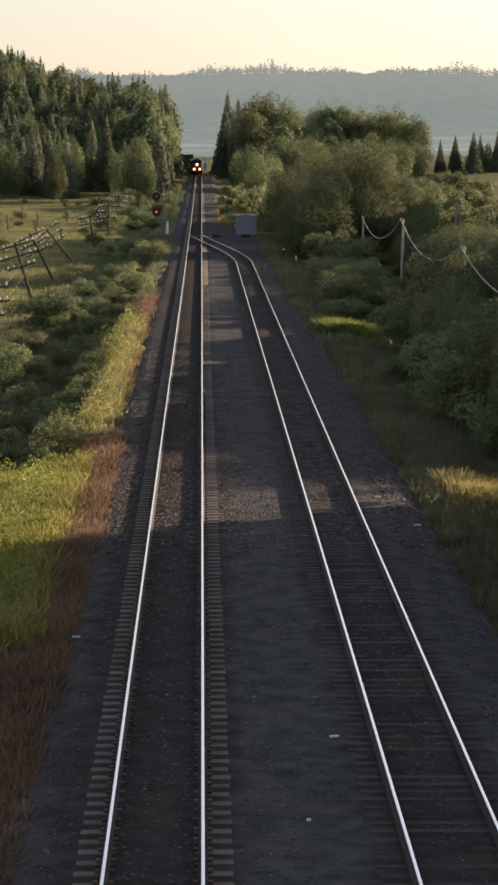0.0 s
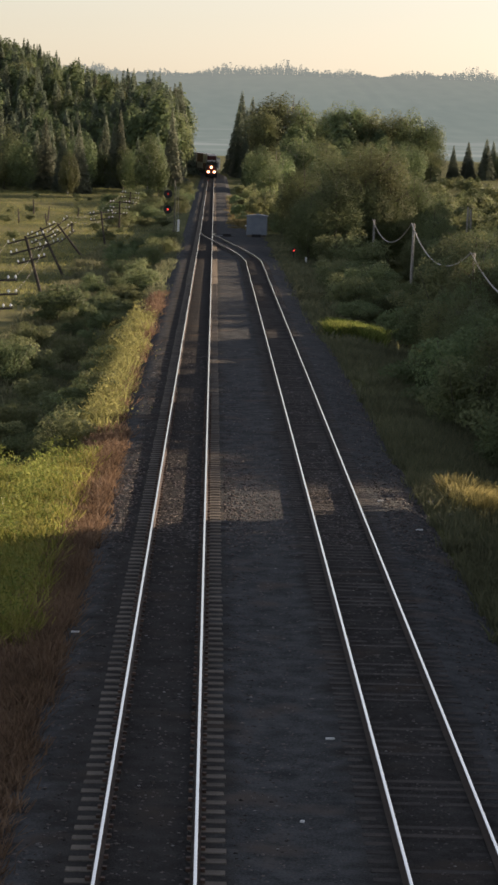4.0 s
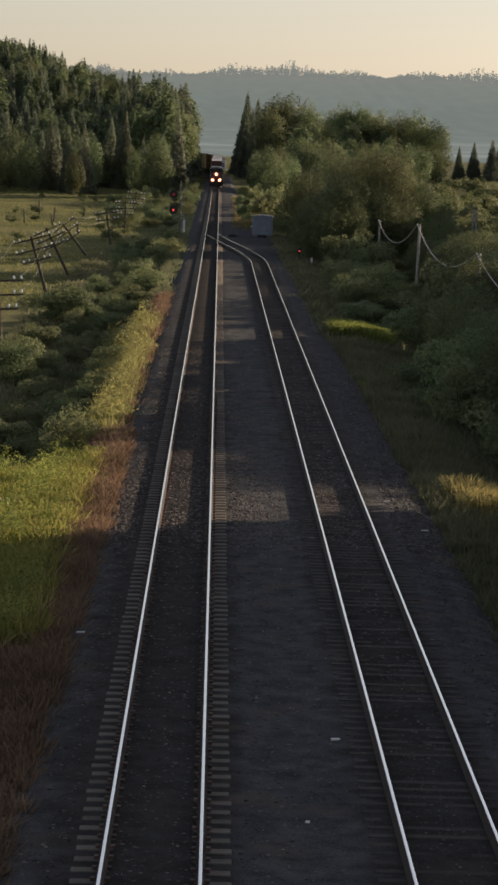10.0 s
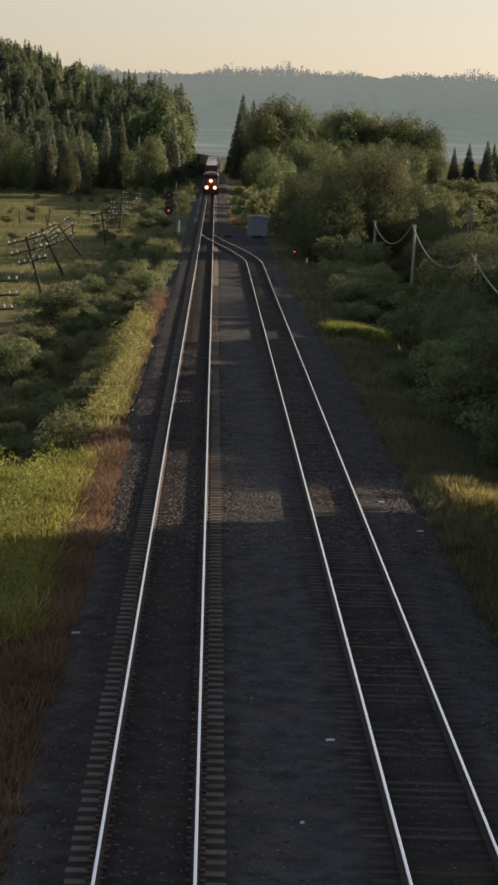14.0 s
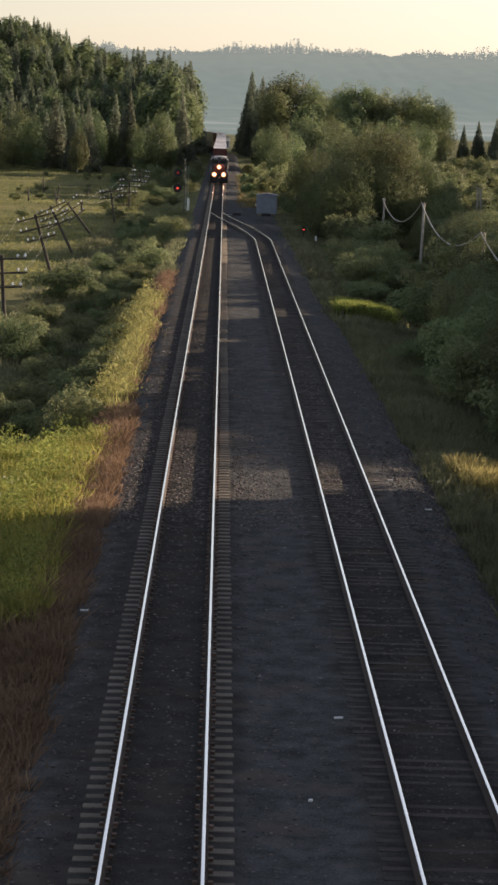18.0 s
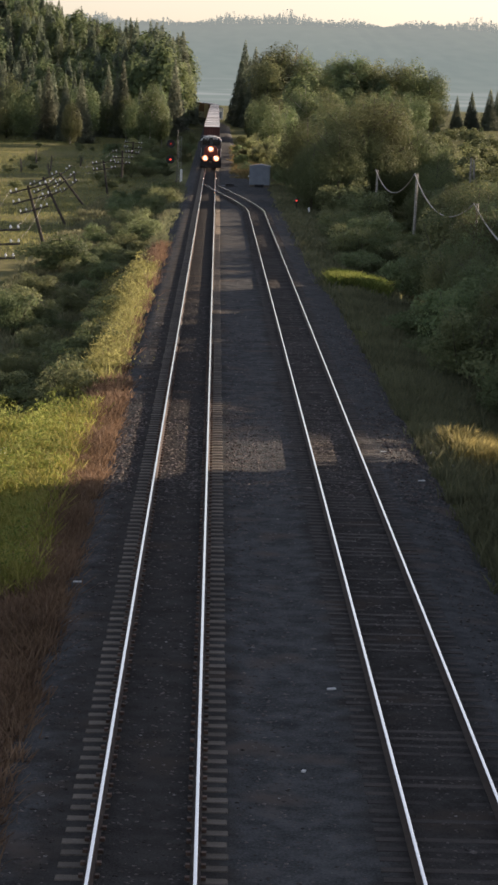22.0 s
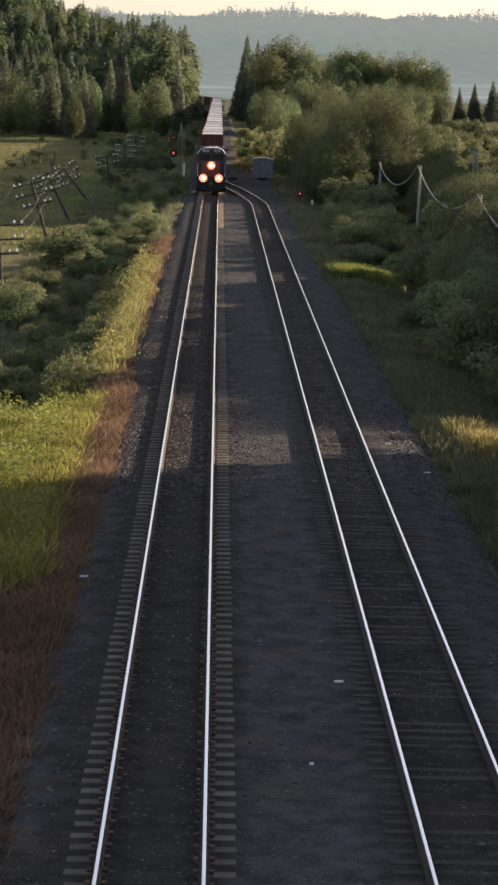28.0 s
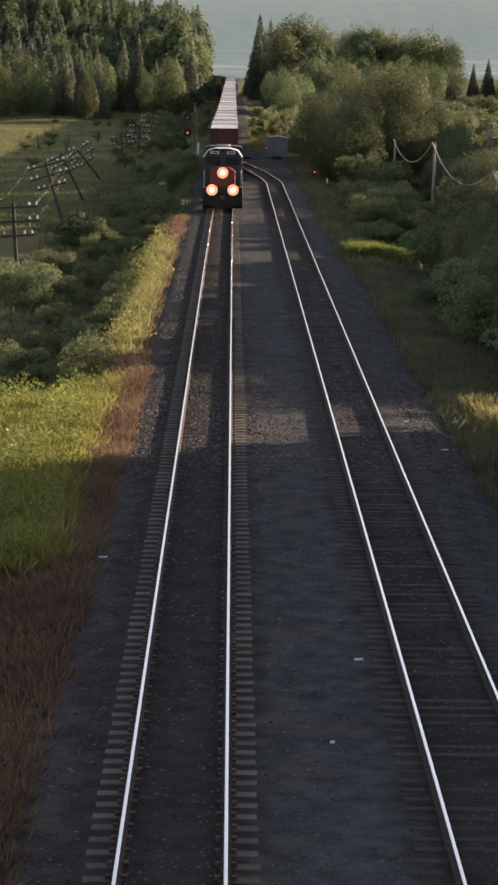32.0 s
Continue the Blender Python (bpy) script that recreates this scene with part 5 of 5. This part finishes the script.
def locomotive(lit=True):
    thing = new("locomotive")
    tagged(thing, "black diesel locomotive with a red nose and three lit headlights", "locomotive", "locomotives of the train")
    bm = bmesh.new()
    box(bm, -1.52, 1.52, -11.0, 11.0, 1.25, 1.75, 0.03)
    part("underframe", bm, M_black, thing)
    bm = bmesh.new()
    prism(bm, [(-1.25, 0.62), (1.25, 0.62), (1.25, 1.0), (-1.25, 1.0)], -3.0, 3.2)
    part("fuel_tank", bm, M_black, thing)
    truck(thing, -6.9, 3)
    truck(thing, 6.9, 3)
    # pilot with its plough
    bm = bmesh.new()
    v = [(-1.5, -11.05, 1.3), (1.5, -11.05, 1.3), (1.5, -11.15, 0.55), (0, -11.55, 0.18), (-1.5, -11.15, 0.55), (-1.5, -10.9, 0.18), (1.5, -10.9, 0.18), (0, -11.2, 1.2)]
    vs = [bm.verts.new(c) for c in v]
    for f in ((0, 4, 3, 7), (7, 3, 2, 1), (0, 7, 1), (4, 5, 3), (2, 3, 6), (5, 6, 3)):
        bm.faces.new([vs[i] for i in f])
    bmesh.ops.solidify(bm, geom=bm.faces[:], thickness=0.05)
    part("plough", bm, M_black, thing)
    bm = bmesh.new()
    box(bm, -0.16, 0.16, -11.9, -11.0, 0.85, 1.15, 0.05)
    part("coupler", bm, M_wheel, thing)
    # low nose, its red front and the cab
    bm = bmesh.new()
    prism(bm, [(-0.95, 1.75), (0.95, 1.75), (0.95, 2.95), (0.55, 3.25), (-0.55, 3.25), (-0.95, 2.95)], -10.55, -8.6)
    bmesh.ops.bevel(bm, geom=bm.edges[:], offset=0.07, segments=2, affect="EDGES", profile=0.5)
    nose = part("nose", bm, M_red, thing, "red nose")
    bm = bmesh.new()
    box(bm, 0.15, 0.7, -10.60, -10.53, 1.8, 2.75, 0.02)
    part("nose_door", bm, M_red, nose)
    bm = bmesh.new()
    prism(bm, [(-1.5, 1.75), (1.5, 1.75), (1.5, 3.95), (1.15, 4.42), (0.6, 4.58), (-0.6, 4.58), (-1.15, 4.42), (-1.5, 3.95)], -8.6, -5.9)
    bmesh.ops.bevel(bm, geom=bm.edges[:], offset=0.05, segments=2, affect="EDGES", profile=0.5)
    cab = part("cab", bm, M_cab, thing)
    bm = bmesh.new()
    prism(bm, [(-1.53, 3.97), (-1.17, 4.46), (-0.6, 4.62), (0.6, 4.62), (1.17, 4.46), (1.53, 3.97), (1.42, 3.97), (1.1, 4.46), (0.58, 4.63), (-0.58, 4.63), (-1.1, 4.46), (-1.42, 3.97)], -8.75, -5.8)
    part("cab_roof", bm, M_white, thing, "pale grey cab roof edge")
    for s in (-1, 1):
        bm = bmesh.new()
        box(bm, s * 0.72 - 0.52, s * 0.72 + 0.52, -8.68, -8.62, 3.38, 4.0, 0.03)
        part("windscreen", bm, M_window, cab)
        bm = bmesh.new()
        box(bm, s * 0.62 - 0.33, s * 0.62 + 0.33, -8.78, -8.63, 4.22, 4.44, 0.02)
        part("number_board", bm, M_white, cab, "white number board with a plain dark bar")
        bm = bmesh.new()
        box(bm, s * 0.62 - 0.22, s * 0.62 + 0.22, -8.795, -8.775, 4.28, 4.38)
        part("number_bar", bm, M_dark, cab)
        bm = bmesh.new()
        box(bm, s * 1.52 - 0.02, s * 1.52 + 0.02, -8.1, -6.5, 3.2, 3.95, 0.01)
        part("side_window", bm, M_window, cab)
    # the long hood, its radiators and fans
    bm = bmesh.new()
    prism(bm, [(-0.95, 1.75), (0.95, 1.75), (0.95, 3.95), (0.65, 4.2), (-0.65, 4.2), (-0.95, 3.95)], -5.9, 10.2)
    hood = part("long_hood", bm, M_black, thing)
    bm = bmesh.new()
    prism(bm, [(-1.5, 3.5), (1.5, 3.5), (1.5, 4.25), (1.2, 4.36), (-1.2, 4.36), (-1.5, 4.25)], 6.0, 10.0)
    part("radiator", bm, M_black, hood)
    for y in (-3.0, 1.2, 7.2, 8.9):
        part("roof_fan", tube(bmesh.new(), (0, y, 4.15), (0, y, 4.42), 0.6, 0.58, 20), M_grey, hood)
    bm = bmesh.new()
    box(bm, -0.35, 0.35, 2.6, 4.2, 4.15, 4.40, 0.04)
    part("exhaust_stack", bm, M_rust, hood)
    # walkway rails, steps
    for s in (-1, 1):
        part("handrail", tube(bmesh.new(), (s * 1.47, -5.7, 2.75), (s * 1.47, 10.6, 2.75), 0.022, 0.022, 6), M_white, thing)
        for k in range(9):
            y = -5.6 + 2.0 * k
            part("stanchion", tube(bmesh.new(), (s * 1.47, y, 1.7), (s * 1.47, y, 2.76), 0.02, 0.02, 6), M_white, thing)
        part("front_handrail", tube(bmesh.new(), (s * 1.4, -10.9, 1.7), (s * 1.4, -10.9, 2.85), 0.022, 0.022, 6), M_white, thing)
        part("front_handrail", tube(bmesh.new(), (s * 1.4, -10.9, 2.85), (s * 1.4, -8.7, 2.95), 0.022, 0.022, 6), M_white, thing)
        for k in range(4):
            bm = bmesh.new()
            box(bm, s * 1.38 - 0.2, s * 1.38 + 0.2, -10.95 + 0.02 * k, -10.55, 0.42 + 0.28 * k, 0.46 + 0.28 * k)
            part("step", bm, M_grey, thing)
    # headlights, each with a glowing disc that imitates the halo round its lens
    for x, y, z in ((-0.8, -11.15, 1.58), (0.8, -11.15, 1.58), (0, -10.62, 2.86)):
        bm = bmesh.new()
        tube(bm, (x, y, z), (x, y + 0.22, z), 0.44, 0.34, 28)
        case = part("headlight", bm, M_black, thing)
        if lit:
            part("lens", tube(bmesh.new(), (x, y - 0.05, z), (x, y + 0.01, z), 0.115, 0.115, 20), M_lamp, case, "glowing headlight lens")
            part("halo_disc", tube(bmesh.new(), (x, y - 0.02, z), (x, y + 0.01, z), 0.42, 0.36, 28), M_halo, case, "warm glowing disc imitating the headlight's halo")
    return thing


lead = locomotive()
TRAIN.append((lead, 11.3, 0, 0))


def container_meshes():
    """Side walls with upright corrugations, a ribbed roof, ends with doors, and corner posts."""
    L, W, H = 16.15, 1.22, 2.60
    out = {}
    for s, name in ((-1, "side_wall"), (1, "side_wall_")):
        bm = bmesh.new()
        n = 58
        pts = []
        for i in range(n + 1):
            y = -L / 2 + 0.15 + (L - 0.3) * i / n
            pts.append((s * (W - (0.04 if (i // 2) % 2 else 0.0)), y))
        lo = [bm.verts.new((x, y, 0.12)) for x, y in pts]
        hi = [bm.verts.new((x, y, H - 0.1)) for x, y in pts]
        for i in range(n):
            bm.faces.new((lo[i], lo[i + 1], hi[i + 1], hi[i]))
        out[name] = bm
    bm = bmesh.new()
    n = 40
    lo = []
    for i in range(n + 1):
        y = -L / 2 + 0.1 + (L - 0.2) * i / n
        z = H - (0.03 if i % 2 else 0.0)
        lo.append((bm.verts.new((-W + 0.02, y, z)), bm.verts.new((W - 0.02, y, z))))
    for a, b in zip(lo, lo[1:]):
        bm.faces.new((a[0], a[1], b[1], b[0]))
    out["roof"] = bm
    for e, name in ((-1, "end_wall"), (1, "end_wall_")):
        bm = bmesh.new()
        n = 25
        pts = [(-W + 0.07 + (2 * W - 0.14) * i / n, e * (L / 2 - (0.11 if (i // 2) % 2 else 0.06))) for i in range(n + 1)]
        lo = [bm.verts.new((x, y, 0.12)) for x, y in pts]
        hi = [bm.verts.new((x, y, H - 0.1)) for x, y in pts]
        for i in range(n):
            bm.faces.new((lo[i], lo[i + 1], hi[i + 1], hi[i]))
        out[name] = bm
    bm = bmesh.new()
    for x in (-1, 1):
        for e in (-1, 1):
            box(bm, x * W - 0.08 * (x > 0) , x * W + 0.08 * (x < 0), e * L / 2 - 0.16 * (e > 0), e * L / 2 + 0.16 * (e < 0), 0, H)
        box(bm, x * W - 0.06 * (x > 0), x * W + 0.06 * (x < 0), -L / 2, L / 2, H - 0.11, H + 0.005)
        box(bm, x * W - 0.06 * (x > 0), x * W + 0.06 * (x < 0), -L / 2, L / 2, 0, 0.14)
    for e in (-1, 1):
        box(bm, -W, W, e * L / 2 - 0.1 * (e > 0), e * L / 2 + 0.1 * (e < 0), H - 0.12, H + 0.008)
    box(bm, -W, W, -L / 2, L / 2, 0.02, 0.1)
    out["frame"] = bm
    made = {}
    for k, b in out.items():
        me = bpy.data.meshes.new(k)
        b.to_mesh(me)
        b.free()
        made[k] = me
    return made


def containers():
    base = container_meshes()
    paints = (("maroon", (0.065, 0.016, 0.013), (0.10, 0.026, 0.021)), ("white", (0.50, 0.49, 0.46), (0.62, 0.61, 0.58)), ("grey", (0.30, 0.31, 0.32), (0.42, 0.42, 0.42)),
              ("blue", (0.06, 0.10, 0.20), (0.09, 0.14, 0.26)), ("tan", (0.38, 0.32, 0.25), (0.50, 0.43, 0.34)))
    m_roof = material("weathered_container_roof", (0.42, 0.41, 0.38), (0.60, 0.58, 0.55), 0.55, scale=0.8, fine=9, bump=0.1, dist=0.01, random_ob=0.3)
    kinds = []
    for word, a, b in paints:
        m = material(word + "_container_paint", a, b, 0.55, scale=0.8, fine=12, bump=0.1, dist=0.006)
        thing = new("container")
        tagged(thing, word + " corrugated freight container with a pale roof on a rail car", "container", "containers of the train")
        for k, me in base.items():
            mesh = me.copy()
            part_of(k.rstrip("_"), mesh, m_roof if k == "roof" else m, thing)
        kinds.append(thing)
    car = new("well_car")
    tagged(car, "dark steel well car carrying two stacked containers", "rail car", "cars of the train")
    for s in (-1, 1):
        bm = bmesh.new()
        box(bm, s * 1.4 - 0.06, s * 1.4 + 0.06, -8.6, 8.6, 0.35, 1.25, 0.02)
        part("side_sill", bm, M_rust, car)
    bm = bmesh.new()
    box(bm, -1.3, 1.3, -8.4, 8.4, 0.28, 0.36)
    part("well_floor", bm, M_rust, car)
    for s in (-1, 1):
        bm = bmesh.new()
        box(bm, -1.3, 1.3, min(s * 8.4, s * 9.7), max(s * 8.4, s * 9.7), 0.95, 1.2, 0.03)
        part("end_platform", bm, M_black, car)
        truck(car, s * 9.2, 2)
    order = random.Random(2)
    used = set()

    def take(k):
        if k in used:
            return copy_thing(kinds[k], Matrix())
        used.add(k)
        return kinds[k]

    for i in range(40):
        at = 25.4 + 9.9 + i * 19.2
        c = car if i == 0 else copy_thing(car, Matrix())
        TRAIN.append((c, at, 0, 0))
        low, top = order.choice((0, 0, 2, 3, 4)), (0, 1, 2, 0, 4)[i % 5] if i else 0
        TRAIN.append((take(low), at, 0, 0.36))
        TRAIN.append((take(top), at, 0, 0.36 + 2.62))


containers()


# ---- what moves: the train ----
_py = np.arange(-100, 2600, 2.0)
_px, _pz = main_x(_py), rise(_py)
_ps = np.concatenate([[0], np.cumsum(np.sqrt(np.diff(_px) ** 2 + np.diff(_py) ** 2))]) - 100.0


def on_line(s):
    """The pose on the main track at s metres of way from the camera's foot."""
    y, x, z = np.interp(s, _ps, _py), np.interp(s, _ps, _px), np.interp(s, _ps, _pz)
    y2, x2, z2 = np.interp(s + 4, _ps, _py), np.interp(s + 4, _ps, _px), np.interp(s + 4, _ps, _pz)
    return pose(x, y, z, math.degrees(math.atan2(z2 - z, 4)), 0, -math.degrees(math.atan2(x2 - x, y2 - y)))


def train_front(t):
    return 767.0 - 17.78 * t


def motions():
    for thing, offset, turned, up in TRAIN:
        walk(thing, [(t, on_line(train_front(t) + offset) @ pose(0, 0, up, 0, 0, turned)) for t in range(0, 33)])


motions()
